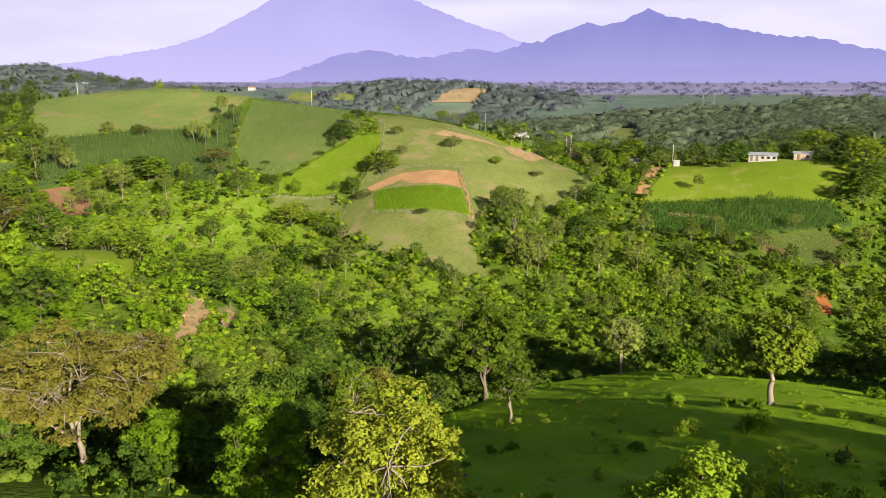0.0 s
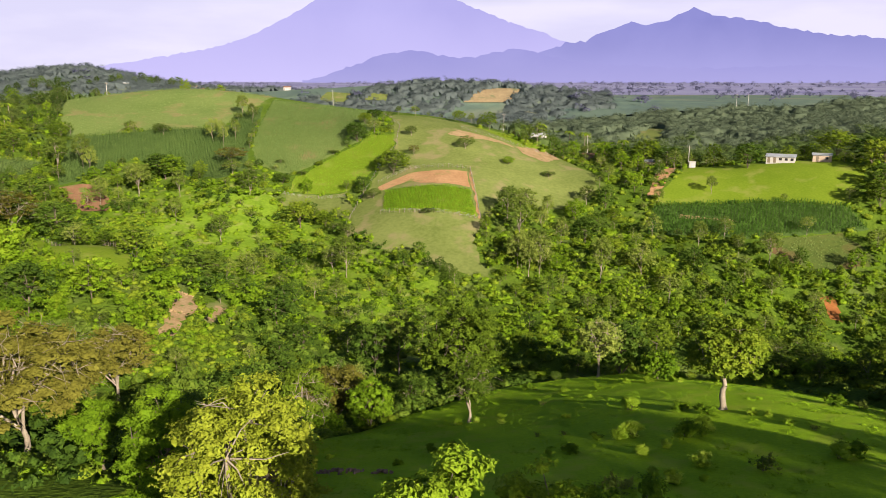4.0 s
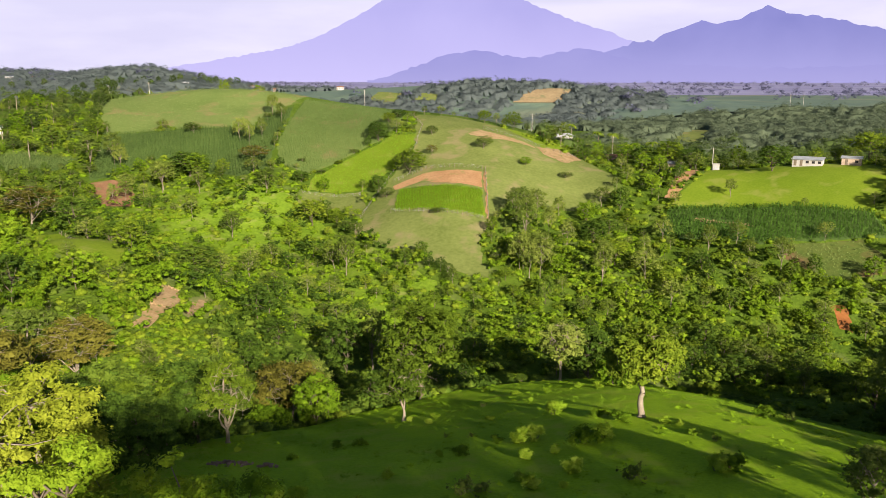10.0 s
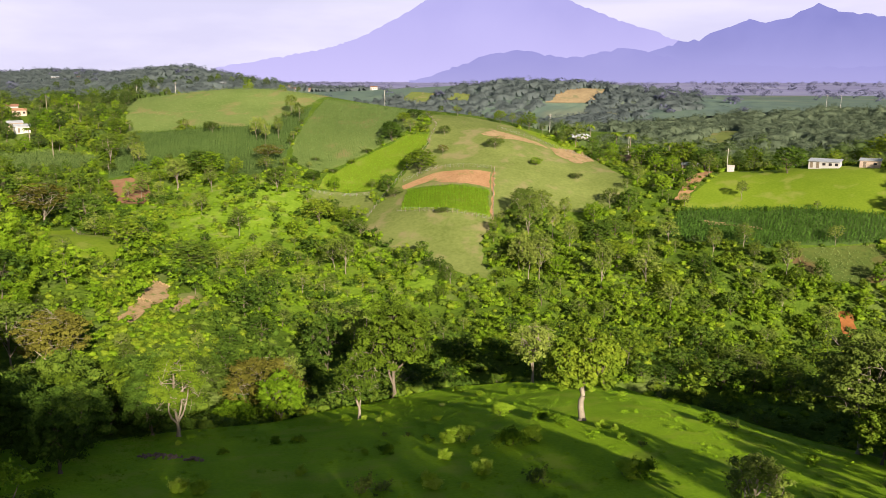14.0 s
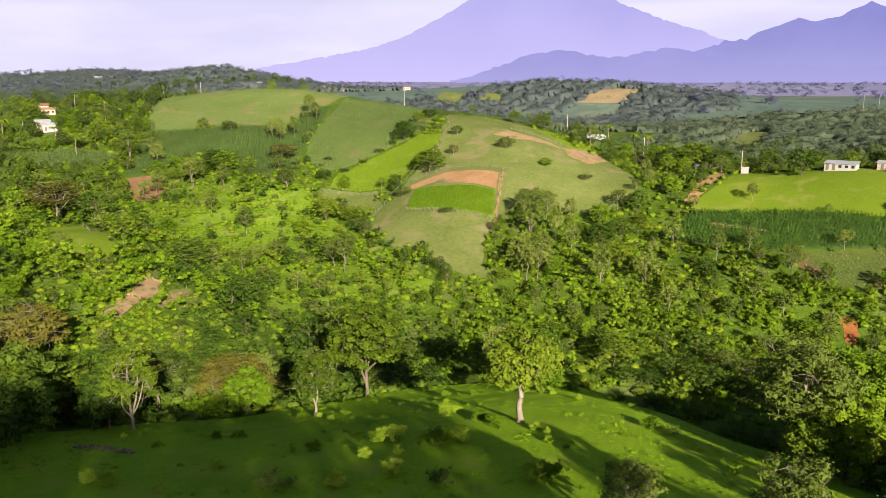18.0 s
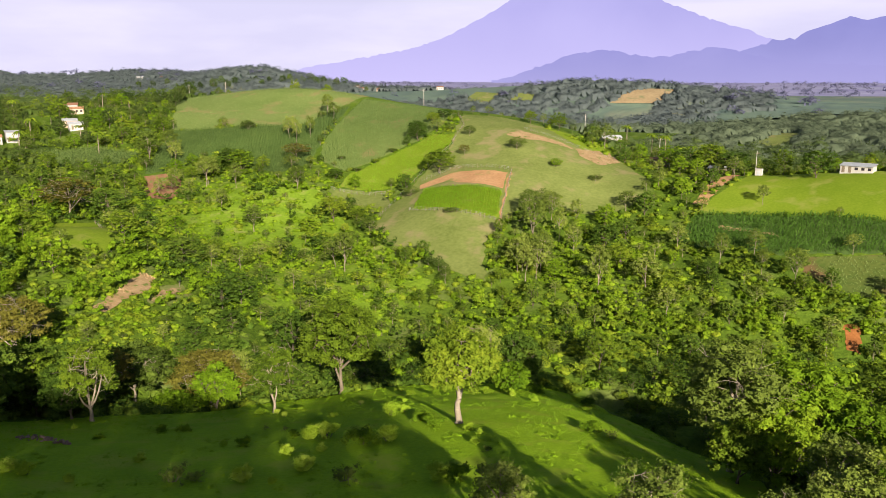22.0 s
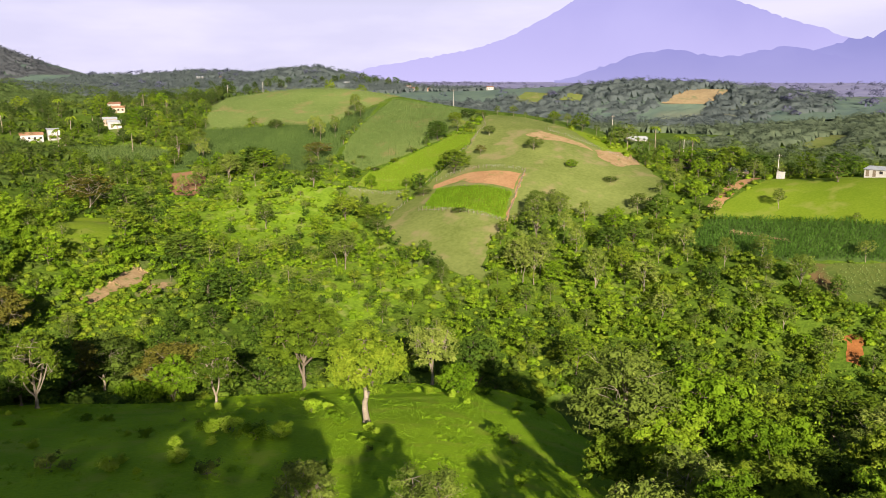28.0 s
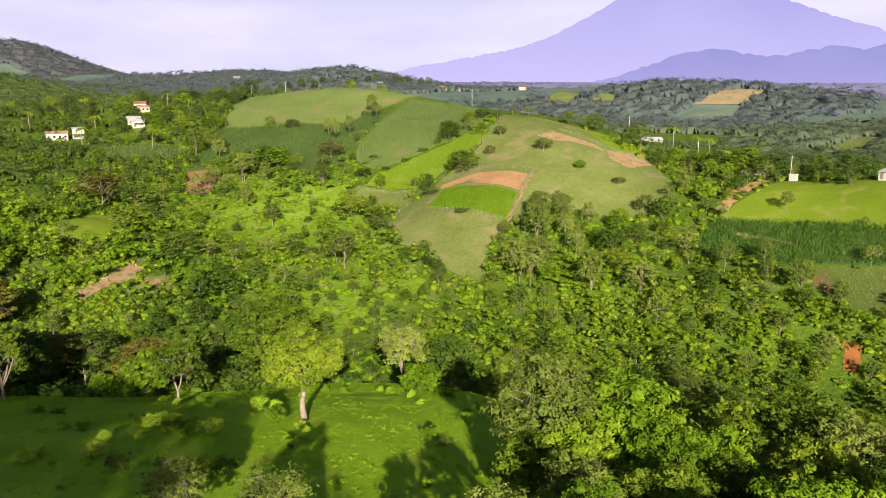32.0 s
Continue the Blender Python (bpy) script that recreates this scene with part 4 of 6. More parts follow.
# the grove below the pasture and the thin trees of the sunny slope
for row in [("pale", 28, 218.7, 12, 4), ("pale", 33, 214, 12, 4), ("umbrella", 35, 223, 11, 4.5), ("pale", 40, 232, 11, 4), ("umbrella", 27.6, 234, 11, 4.6), ("pale", 34.4, 239.6, 11, 4), ("broadleaf", 41.4, 246, 9, 4),
            ("dark", 48, 239.5, 9, 4), ("broadleaf", 54, 226, 9, 4), ("dark", 53, 250, 9, 4), ("broadleaf", 59, 258, 9, 4.4), ("umbrella", 20, 221, 8, 3.6), ("pale", 50, 213, 12, 4), ("umbrella", 24, 245, 9, 4),
            ("pale", 30, 250, 10, 3.8), ("pale", 37, 254, 9, 3.6), ("bright", 46, 256, 8, 3.6), ("pale", 51, 268, 7, 3),
            ("pale", -104, 259.6, 10, 3.6), ("pale", -86, 252, 8, 3), ("umbrella", -80, 256, 7, 3), ("umbrella", -68.5, 248, 7, 3.2), ("umbrella", -63, 255.6, 8, 3.8), ("pale", -80, 233.7, 7, 2.8), ("pale", -129.7, 275.6, 10, 3.2),
            ("pale", -115.5, 246.6, 8, 3), ("umbrella", -134, 256, 9, 3.8), ("umbrella", -59, 244, 7, 3.6), ("umbrella", -63, 226, 7, 3.6), ("broadleaf", -43, 243.6, 9, 4.5), ("broadleaf", -35, 245, 10, 5),
            ("umbrella", -31, 240, 8, 4), ("bright", -47, 234, 7, 3.4), ("dark", -45, 166, 8, 5), ("pale", -93.4, 304.6, 10, 3), ("umbrella", -118, 311.5, 8, 4), ("pale", -92, 338, 8, 3.4), ("brown", -79, 285, 6, 3.6),
            ("bright", -97, 273, 12, 7), ("dark", -104, 277, 10, 5.5)]:
    plant(*row, 1, int(abs(row[1])) % 3)

# unseen tall trees on the ridge behind the camera, added so that their shadows lie across the meadow
for row in [("dark", 80, -57, 16, 6), ("broadleaf", 86, -54, 16, 7), ("dark", 92, -61, 17, 8), ("dark", 98, -56, 18, 8), ("broadleaf", 107, -54, 17, 8), ("dark", 119, -57, 18, 8), ("broadleaf", 130, -56, 17, 6), ("broadleaf", 137, -58, 16, 4.5), ("pale", 144, -57, 18, 3.5),
            ("broadleaf", 112, -62, 18, 8), ("dark", 125, -62, 18, 7), ("dark", 104, -62, 18, 8),
            # from here on: trees below the view, off the ridge, added as shade casters
            ("dark", 11, 15, 14.5, 5), ("dark", 34, 13, 13.5, 4.5), ("broadleaf", 41, 15, 13.0, 4.5), ("dark", 36, 7, 15.5, 4.5), ("dark", 43, 9, 15.5, 4.5), ("broadleaf", 50, 11, 15, 4.5),
            ("broadleaf", 103, 15, 18.0, 3.4), ("pale", 101, 8, 18.5, 2.6), ("pale", 108, 12, 18.5, 3.0), ("pale", 115, 9, 18.5, 2.4), ("pale", 122, 4, 18, 2.8)]:
    plant(*row, 1, int(abs(row[1])) % 3)

# ---- woods of the ravine and the slopes ----
def wild(x, y):
    """Where rough land, neither field nor meadow, lies, for arrays of places."""
    hit = np.zeros(np.shape(x), bool)
    for p in FIELDS:
        hit |= inside(p, x, y)
    return ~hit


SIGHT = [[(-80, 156), (-66, 147), (-54, 149), (-44, 151), (-33, 151), (-31, 140), (-35, 125), (-42, 122), (-46, 136), (-64, 142)], [(107.5, 205), (114, 205), (114, 188), (104, 176), (100, 178)], [(-42, 122), (-35, 125), (-30, 140), (-17, 128), (-21, 114), (-34, 113)]]


def open_land(x, y):
    """Rough land where no trees stand: below the small pasture and round the bare banks."""
    return inside(SIGHT[0], x, y) | inside(SIGHT[1], x, y) | inside(SIGHT[2], x, y)


def swing(x, y, s, k=0.0):
    """A slow wave over the plan, from -1 to 1, for clearings and thickets."""
    return np.sin(x / s + k + 1.7 * np.sin(y / (s * 1.3) + k)) * np.cos(y / (s * 0.9) - k + 1.3 * np.sin(x / (s * 1.7)))


def clear_of(x, y, r, share=0.8):
    p = np.array(PLACED)
    return bool((((x - p[:, 0]) ** 2 + (y - p[:, 1]) ** 2) > ((r + p[:, 2]) * share) ** 2).all())


RIM = [(-8, 90), (2, 109), (12, 127), (27, 136), (48, 139.5), (58, 143), (67, 133), (76, 117), (81, 104)]


def behind_rim(x, y):
    """How far a place lies from the meadow's rim."""
    best = 1e9
    for (x0, y0), (x1, y1) in zip(RIM, RIM[1:]):
        f = min(1.0, max(0.0, ((x - x0) * (x1 - x0) + (y - y0) * (y1 - y0)) / ((x1 - x0) ** 2 + (y1 - y0) ** 2)))
        best = min(best, math.hypot(x - x0 - f * (x1 - x0), y - y0 - f * (y1 - y0)))
    return best


def zone(x, y):
    """The sort of cover at a place: kinds of trees with their weights, the mean height and the room that each takes."""
    if y < 150 and x > 30:
        return (("broadleaf", 4), ("bright", 4), ("dark", 1), ("pale", 2)), 10.0, 0.80
    if x > 18 and y < 186:
        # weighted to dark leaf, which puts some of the ravine's shade into colour
        return (("dark", 6), ("broadleaf", 3), ("bright", 1), ("pale", 1)), 7.2, 0.72
    if x > 25 and y < 262:
        return (("broadleaf", 4), ("dark", 3), ("bright", 3), ("pale", 2), ("umbrella", 1)), 9.0, 0.72
    if x < -45 and y < 185:
        return (("bright", 2), ("dark", 5), ("broadleaf", 3), ("umbrella", 2)), 8.5, 0.66
    if y < 165:
        return (("broadleaf", 2), ("umbrella", 3), ("dark", 6)), 8.5, 0.66
    if x < -130:
        return (("broadleaf", 4), ("dark", 3), ("umbrella", 2), ("bright", 2)), 9.0, 0.66
    return (("umbrella", 5), ("broadleaf", 5), ("pale", 2), ("bright", 2), ("dark", 2)), 7.5, 0.66


rng = np.random.default_rng(41)
tally = {}
cx, cy = rng.uniform(-260, 165, 11000), rng.uniform(58, 345, 11000)
ok = (np.abs(cx - 45) < 95 + (cy - 60) * 0.62) & ~((cy < 100) & (cx > -8) & (cx < 78)) & ~((cy < 74) & (cx > -46) & (cx < -8)) & wild(cx, cy) & ~inside(SIGHT[1], cx, cy) & (swing(cx, cy, 21) < 0.93)
for x, y in zip(cx[ok].tolist(), cy[ok].tolist()):
    kinds, tall, room = zone(x, y)
    h = tall * rng.uniform(0.62, 1.35)
    r = h * rng.uniform(0.36, 0.52)
    if inside(SCRUB, x, y):
        if swing(x, y, 11, 2.0) > 0.25:
            continue
        kinds, h, r, room = (("umbrella", 6), ("pale", 3), ("broadleaf", 2), ("bright", 1), ("dark", 2)), h * 0.72, r * 0.78, 0.86
    if not clear_of(x, y, r, room):
        continue
    if open_land(x, y):
        if any(math.hypot(x - a, y - b) < 6.5 for a, b in ((-39, 126), (-40, 133), (-42, 141), (-43, 148), (-35, 141), (-35, 148))):
            continue
        h = min(h, 4.4) * rng.uniform(0.75, 1.0)
        r, kinds, room = h * 0.5, (("bright", 4), ("broadleaf", 3), ("umbrella", 2), ("pale", 2)), 0.7
        if not clear_of(x, y, r, room):
            continue
    if x > 20 and behind_rim(x, y) < 21:
        # low dark kinds: the shade behind the rim is partly leaf colour
        h = min(h, 1.6 + 0.2 * behind_rim(x, y))
        r, kinds = min(r, h * 0.6), (("dark", 4), ("broadleaf", 1))
    names, weights = zip(*kinds)
    kind = names[rng.choice(len(names), p=np.array(weights) / sum(weights))]
    name = KINDS[kind][0]
    if tally.get(name, 0) > 290:
        continue
    tally[name] = tally.get(name, 0) + 1
    near = min(math.hypot(x - a, y - c) for a, c in ((12, -2), (45, 1), (75, 8), (103, 20)))
    if near < 62:
        h, r = min(h, 8.0), min(r, 3.4)
    plant(kind, x, y, h, r, 0 if near < 68 else 1 if near < 150 else 2, int(rng.integers(0, 3)))


def tangle(name, spots, material, per, size, rng, label, flat=0.7, category="undergrowth"):
    """Low growth that nobody could count: leafy mounds joined into one mesh."""
    c = np.array(spots)
    c[:, 2] = land(c[:, 0], c[:, 1]) + c[:, 2] * 0.25
    v, f, soft = filled(c, np.array([s[2] for s in spots]), per * len(spots), size, rng, flat, 0.6, core=0.6, smooth=True)
    return tagged(new(name, mesh_from(name, v, f, material, soft)), label, category, kind="stuff")


lots = {"leaf_bright": [], "leaf_mid": [], "leaf_olive": [], "leaf_dark": []}
cx, cy = rng.uniform(-230, 160, 13500), rng.uniform(60, 335, 13500)
ok = (np.abs(cx - 45) < 90 + (cy - 60) * 0.62) & ~((cy < 96) & (cx > -8) & (cx < 80)) & wild(cx, cy)
for x, y in zip(cx[ok].tolist(), cy[ok].tolist()):
    r = rng.uniform(0.8, 2.1)
    if open_land(x, y):
        r *= 0.6
    if x > 20 and behind_rim(x, y) < 15:
        continue
    if -120 < x < 0 and y > 150:
        r *= 0.8
        pick = rng.choice(["leaf_bright", "leaf_mid", "leaf_olive"], p=[0.62, 0.28, 0.10])
    elif y < 150:
        # mostly dark leaf, in place of deep shade between the crowns
        pick = rng.choice(["leaf_mid", "leaf_bright", "leaf_dark"], p=[0.25, 0.10, 0.65])
    else:
        pick = rng.choice(["leaf_mid", "leaf_bright", "leaf_dark", "leaf_olive"], p=[0.38, 0.32, 0.15, 0.15])
    lots[str(pick)].append((x, y, r))
for poly in (SIGHT[0], SIGHT[2]):
    for _ in range(1000):
        x, y = rng.uniform(-80, -17), rng.uniform(112, 156)
        if inside(poly, x, y) and not inside(SLIP, x, y) and not inside(SLIP_PATH, x, y) and not inside(LEFT_PASTURE, x, y):
            lots["leaf_bright" if rng.random() < 0.3 else "leaf_mid"].append((x, y, rng.uniform(0.7, 1.4)))
for key, spots in lots.items():
    word = {"leaf_bright": "bright green", "leaf_mid": "green", "leaf_olive": "olive", "leaf_dark": "dark green"}[key]
    tangle("undergrowth", spots, M[key], 52, 0.26, rng, f"{word} scrub and climbers covering the slopes")

# thickets of small trees grown into one another
for key, seed, box, word in (("leaf_mid", 31, (-125, 0, 150, 262), "green"), ("leaf_bright", 32, (-125, 0, 150, 262), "bright green"), ("leaf_mid", 33, (20, 145, 145, 235), "green"),
                             ("leaf_bright", 34, (20, 145, 140, 235), "bright green"), ("leaf_dark", 35, (-30, 145, 112, 200), "dark green"), ("leaf_bright", 36, (-140, -30, 105, 190), "bright green"), ("leaf_dark", 37, (-140, -10, 50, 110), "dark green"), ("leaf_mid", 38, (-260, -120, 180, 330), "green"),
                             ("leaf_dark", 39, (-120, 0, 150, 260), "dark green")):
    rng2 = np.random.default_rng(seed)
    cx, cy = rng2.uniform(box[0], box[1], 420), rng2.uniform(box[2], box[3], 420)
    ok = wild(cx, cy) & ~inside(SIGHT[1], cx, cy) & ~inside(SIGHT[2], cx, cy) & (swing(cx, cy, 17, seed) < 0.3) & ~(inside(SCRUB, cx, cy) & (swing(cx, cy, 9, seed) > -0.35)) & np.array([x < 20 or behind_rim(x, y) > 18 for x, y in zip(cx, cy)])
    cx, cy, cr = np.repeat(cx[ok], 4), np.repeat(cy[ok], 4), rng2.uniform(0.7, 1.5, 4 * ok.sum())
    c = np.stack([cx + rng2.normal(0, 1.3, len(cx)), cy + rng2.normal(0, 1.3, len(cx)), land(cx, cy) + rng2.uniform(1.0, 3.4, len(cx))], 1)
    v, f, soft = filled(c, cr, 30 * len(c), 0.27, rng2, 0.8, 0.5, core=0.48)
    tagged(new("thicket", mesh_from("thicket", v, f, M[key], soft)), f"{word} thicket of young trees and climbers", "thicket", kind="stuff")

# bank of dark growth along the meadow's edge
spots = []
for (x0, y0), (x1, y1) in zip(RIM, RIM[1:]):
    for k in range(34):
        f = rng.random()
        d = rng.uniform(1.0, 7.0) if x1 < 28 else rng.uniform(4.0, 9.0)
        n = Vector((-(y1 - y0), x1 - x0)).normalized()
        spots.append((x0 + (x1 - x0) * f + n.x * d, y0 + (y1 - y0) * f + n.y * d, rng.uniform(0.8, 1.9)))
tangle("bank_growth", spots, M["leaf_dark"], 80, 0.4, rng, "dark green shrubs along the edge of the ravine")


# ---- shrubs on the meadow ----
def shrub(name, label, height, radius, count, size, leaf, seed, twiggy=False):
    rng = np.random.default_rng(seed)
    root = tagged(new(name), label, "shrub", "shrubs on the meadow")
    stems, tips = [], []
    for k in range(7 if twiggy else 5):
        a = k * 2.4 + rng.random()
        tip = np.array([math.cos(a) * radius * 0.45, math.sin(a) * radius * 0.45, height * rng.uniform(0.4, 0.85)])
        stems.append(tube(bend((0, 0, -0.3), tip, rng, 0.12, 4), [0.07, 0.06, 0.045, 0.02], 4))
        tips.append(tip)
        for _ in range(3):
            q = tip + rng.normal(0, 1, 3) * (radius * 0.30, radius * 0.30, height * 0.20)
            stems.append(tube(bend(tip * 0.8, q, rng, 0.1, 3), [0.035, 0.025, 0.01], 3))
            tips.append(q)
    v, f = joined(stems)
    part("stem", mesh_from("stem", v, f, M["bark"], True), root)
    v, f, soft = filled(np.array(tips), np.full(len(tips), radius * 0.36), count, size, rng, 0.85, corners=4, core=0.3 if twiggy else 0.6)
    part("foliage", mesh_from("foliage", v, f, M[leaf], soft), root)
    return root


BUSH = [shrub("shrub", "bright yellow-green leafy shrub in the grass", 1.9, 1.5, 1500, 0.15, "leaf_shrub", 3),
        shrub("shrub", "rounded light green shrub in the grass", 1.7, 1.3, 1400, 0.14, "leaf_shrub", 5),
        shrub("shrub", "dark green low shrub in the grass", 1.5, 1.4, 1200, 0.15, "leaf_bright", 8),
        shrub("dry_shrub", "half-dry shrub with bare grey twigs", 2.2, 1.7, 520, 0.13, "leaf_pale", 11, True)]
SHRUBS = [(39.5, 94.5, 0, 0.95), (40.5, 96.5, 0, 0.7), (37.6, 80.6, 0, 1.2), (36.0, 79.6, 1, 1.0), (40, 74.6, 1, 0.7), (37.2, 72.6, 1, 0.85), (41.8, 67.8, 1, 1.15), (43, 78, 2, 1.3),
          (45.2, 80, 0, 1.15), (30.2, 75.4, 2, 0.6), (24.5, 66.0, 1, 0.75), (38.2, 63, 1, 1.05), (32.4, 61.2, 3, 0.9), (30.3, 84, 3, 0.45), (24, 57.7, 1, 0.6), (16.6, 58, 1, 1.0),
          (18.6, 58, 1, 1.0), (47, 65.8, 3, 1.15), (54.8, 68.6, 0, 1.05), (56.2, 69.4, 2, 0.9), (52.2, 86.4, 1, 0.7), (54.6, 81, 1, 0.6), (67.4, 92.4, 3, 0.8), (52.3, 124, 2, 0.8),
          (54.8, 110, 1, 0.6), (59.6, 129, 2, 0.8), (50.5, 115, 1, 0.6), (17.4, 82, 2, 0.55), (23, 96, 0, 0.5), (29, 108, 3, 0.55), (27, 127, 1, 0.7), (3.5, 79, 1, 0.5), (72.6, 78.5, 1, 0.8),
          (64.8, 94, 2, 0.8), (49.7, 117, 1, 0.75), (59, 120.5, 1, 0.8), (43, 119, 1, 0.7), (28, 75, 1, 0.5), (27.2, 84.6, 3, 0.4), (34, 62, 3, 0.8), (53.8, 85.4, 1, 0.55), (37, 65.5, 1, 0.7),
          (15, 81, 2, 0.5), (23, 101, 2, 0.45), (28.6, 125, 1, 0.5), (38.2, 116, 2, 0.5), (46, 117, 2, 0.6), (56.5, 79, 3, 0.5), (41, 63.5, 1, 0.5), (33.6, 80.4, 2, 0.5), (61, 126, 0, 0.7),
          (19.5, 100, 0, 0.5), (17, 99.5, 2, 0.5), (47.5, 88, 2, 0.8), (45, 91, 2, 0.8), (36, 108, 1, 0.45), (33, 118, 2, 0.45), (31.5, 94, 2, 0.4), (12, 74, 2, 0.4), (62, 110, 2, 0.5)]
used = set()
for x, y, k, s in SHRUBS:
    s *= 0.86
    m = Matrix.Translation((x, y, at(x, y))) @ Matrix.Rotation(x * 3.1 + y, 4, "Z") @ Matrix.Diagonal((s, s, s * 0.95, 1))
    if k in used:
        copy_thing(BUSH[k], m)
    else:
        BUSH[k].matrix_basis = m
        used.add(k)

# grass over the meadow
n = 500000
tx, ty = rng.uniform(-12, 100, n), rng.uniform(46, 142, n)
keep = inside(MEADOW, tx, ty) & (swing(tx, ty, 3.1, 1.0) + 0.6 * swing(tx, ty, 9.0, 2.0) + rng.normal(0, 0.5, n) > -0.75)
tx, ty = tx[keep], ty[keep]
foot = np.stack([tx, ty, land(tx, ty) - 0.04], 1)
a = rng.random(len(tx)) * 6.28
side = np.stack([np.cos(a), np.sin(a), 0 * a], 1) * rng.uniform(0.03, 0.06, len(tx))[:, None]
tip = foot + np.stack([np.cos(a * 1.7), np.sin(a * 2.3), 0 * a], 1) * 0.07 + np.c_[0 * a, 0 * a, rng.uniform(0.08, 0.17, len(tx))]
v = np.stack([foot - side, foot + side, tip], 1).reshape(-1, 3)
tagged(new("grass", mesh_from("grass", v, np.arange(len(v)).reshape(-1, 3), M["grass"])), "short green meadow grass", "grass", kind="stuff")


# tufts that stand out of the meadow's grass
n = 5200
tx, ty = rng.uniform(-10, 92, n), rng.uniform(50, 138, n)
keep = inside(MEADOW, tx, ty) & (swing(tx, ty, 5.3, 0.4) + rng.normal(0, 0.45, n) > 0.1)
c = np.stack([tx[keep], ty[keep], land(tx[keep], ty[keep]) + 0.05], 1)
v, f = leaves(c, rng.uniform(0.12, 0.42, len(c)), 22 * len(c), 0.11, rng, 0.6, 1.2, 1.8, 3, 4)
tagged(new("grass_tufts", mesh_from("grass_tufts", v, f, M["grass"])), "longer tufts of grass and weeds on the meadow", "grass", kind="stuff")


# ---- crops ----
def maize(name, poly, turn, row, step, height, material, label, seed, blades=5, thin=0.0):
    """Rows of maize: stalk and arching blades for each plant, in one mesh."""
    rng = np.random.default_rng(seed)
    xs, ys = [p[0] for p in poly], [p[1] for p in poly]
    cx, cy, span = sum(xs) / len(xs), sum(ys) / len(ys), max(max(xs) - min(xs), max(ys) - min(ys))
    a, b = np.meshgrid(np.arange(-span, span, row), np.arange(-span, span, step))
    a, b = a.ravel() + rng.normal(0, 0.16, a.size), b.ravel() + rng.normal(0, 0.20, a.size)
    c, s = math.cos(radians(turn)), math.sin(radians(turn))
    x, y = cx + a * c - b * s, cy + a * s + b * c
    keep = inside(poly, x, y) & ~inside(MAIZE_GAP, x, y) & (rng.random(x.size) > thin)
    x, y = x[keep], y[keep]
    z, h = land(x, y), height * rng.uniform(0.75, 1.15, len(x))
    foot = np.stack([x, y, z], 1)
    verts, k = [], len(x)
    for j in range(blades):
        ang = rng.random(k) * 6.28
        out = np.stack([np.cos(ang), np.sin(ang), 0 * ang], 1)
        side = np.stack([-np.sin(ang), np.cos(ang), 0 * ang], 1) * 0.10
        low = foot + np.c_[0 * h, 0 * h, h * (0.05 + 0.55 * j / blades)]
        mid = low + out * 0.32 + np.c_[0 * h, 0 * h, h * 0.34]
        tip = low + out * 0.72 + np.c_[0 * h, 0 * h, h * 0.20]
        verts.append(np.stack([low - side * 0.5, mid - side, tip, mid + side], 1))
    v = np.concatenate(verts).reshape(-1, 3)
    return tagged(new(name, mesh_from(name, v, np.arange(len(v)).reshape(-1, 4), material)), label, "maize", kind="stuff")


maize("maize_plot", PLOT, 12, 0.9, 0.42, 0.85, M["maize_bright"], "bright green young maize in rows", 1)
maize("maize_field", RIGHT_MAIZE, -18, 0.95, 0.55, 2.3, M["maize"], "tall dark green maize below the terrace", 2)
maize("maize_field", DARK_FIELD, 25, 1.1, 0.75, 2.0, M["maize_dull"], "dark green maize below the crest", 3, 4)
maize("maize_field", MID_FIELD, 25, 0.9, 0.8, 1.2, M["maize_pale"], "pale green maize on the far slope", 4, 4)
maize("young_crop", BRIGHT_FIELD, 40, 0.9, 0.7, 0.9, M["maize_bright"], "bright green young crop beside the pasture", 5, 3)
maize("maize_field", LEFT_MAIZE, 10, 1.0, 0.7, 2.2, M["maize_dull"], "dark green maize by the hamlet", 6, 4)
maize("tall_grass", TOP_FIELD, 60, 1.7, 1.5, 1.0, M["maize_pale"], "pale tall grass on the upper field", 7, 3, 0.25)
maize("tall_grass", RIGHT_DRY, 20, 1.2, 0.9, 0.8, M["maize_pale"], "thin pale grass on the dry bank", 8, 3, 0.35)


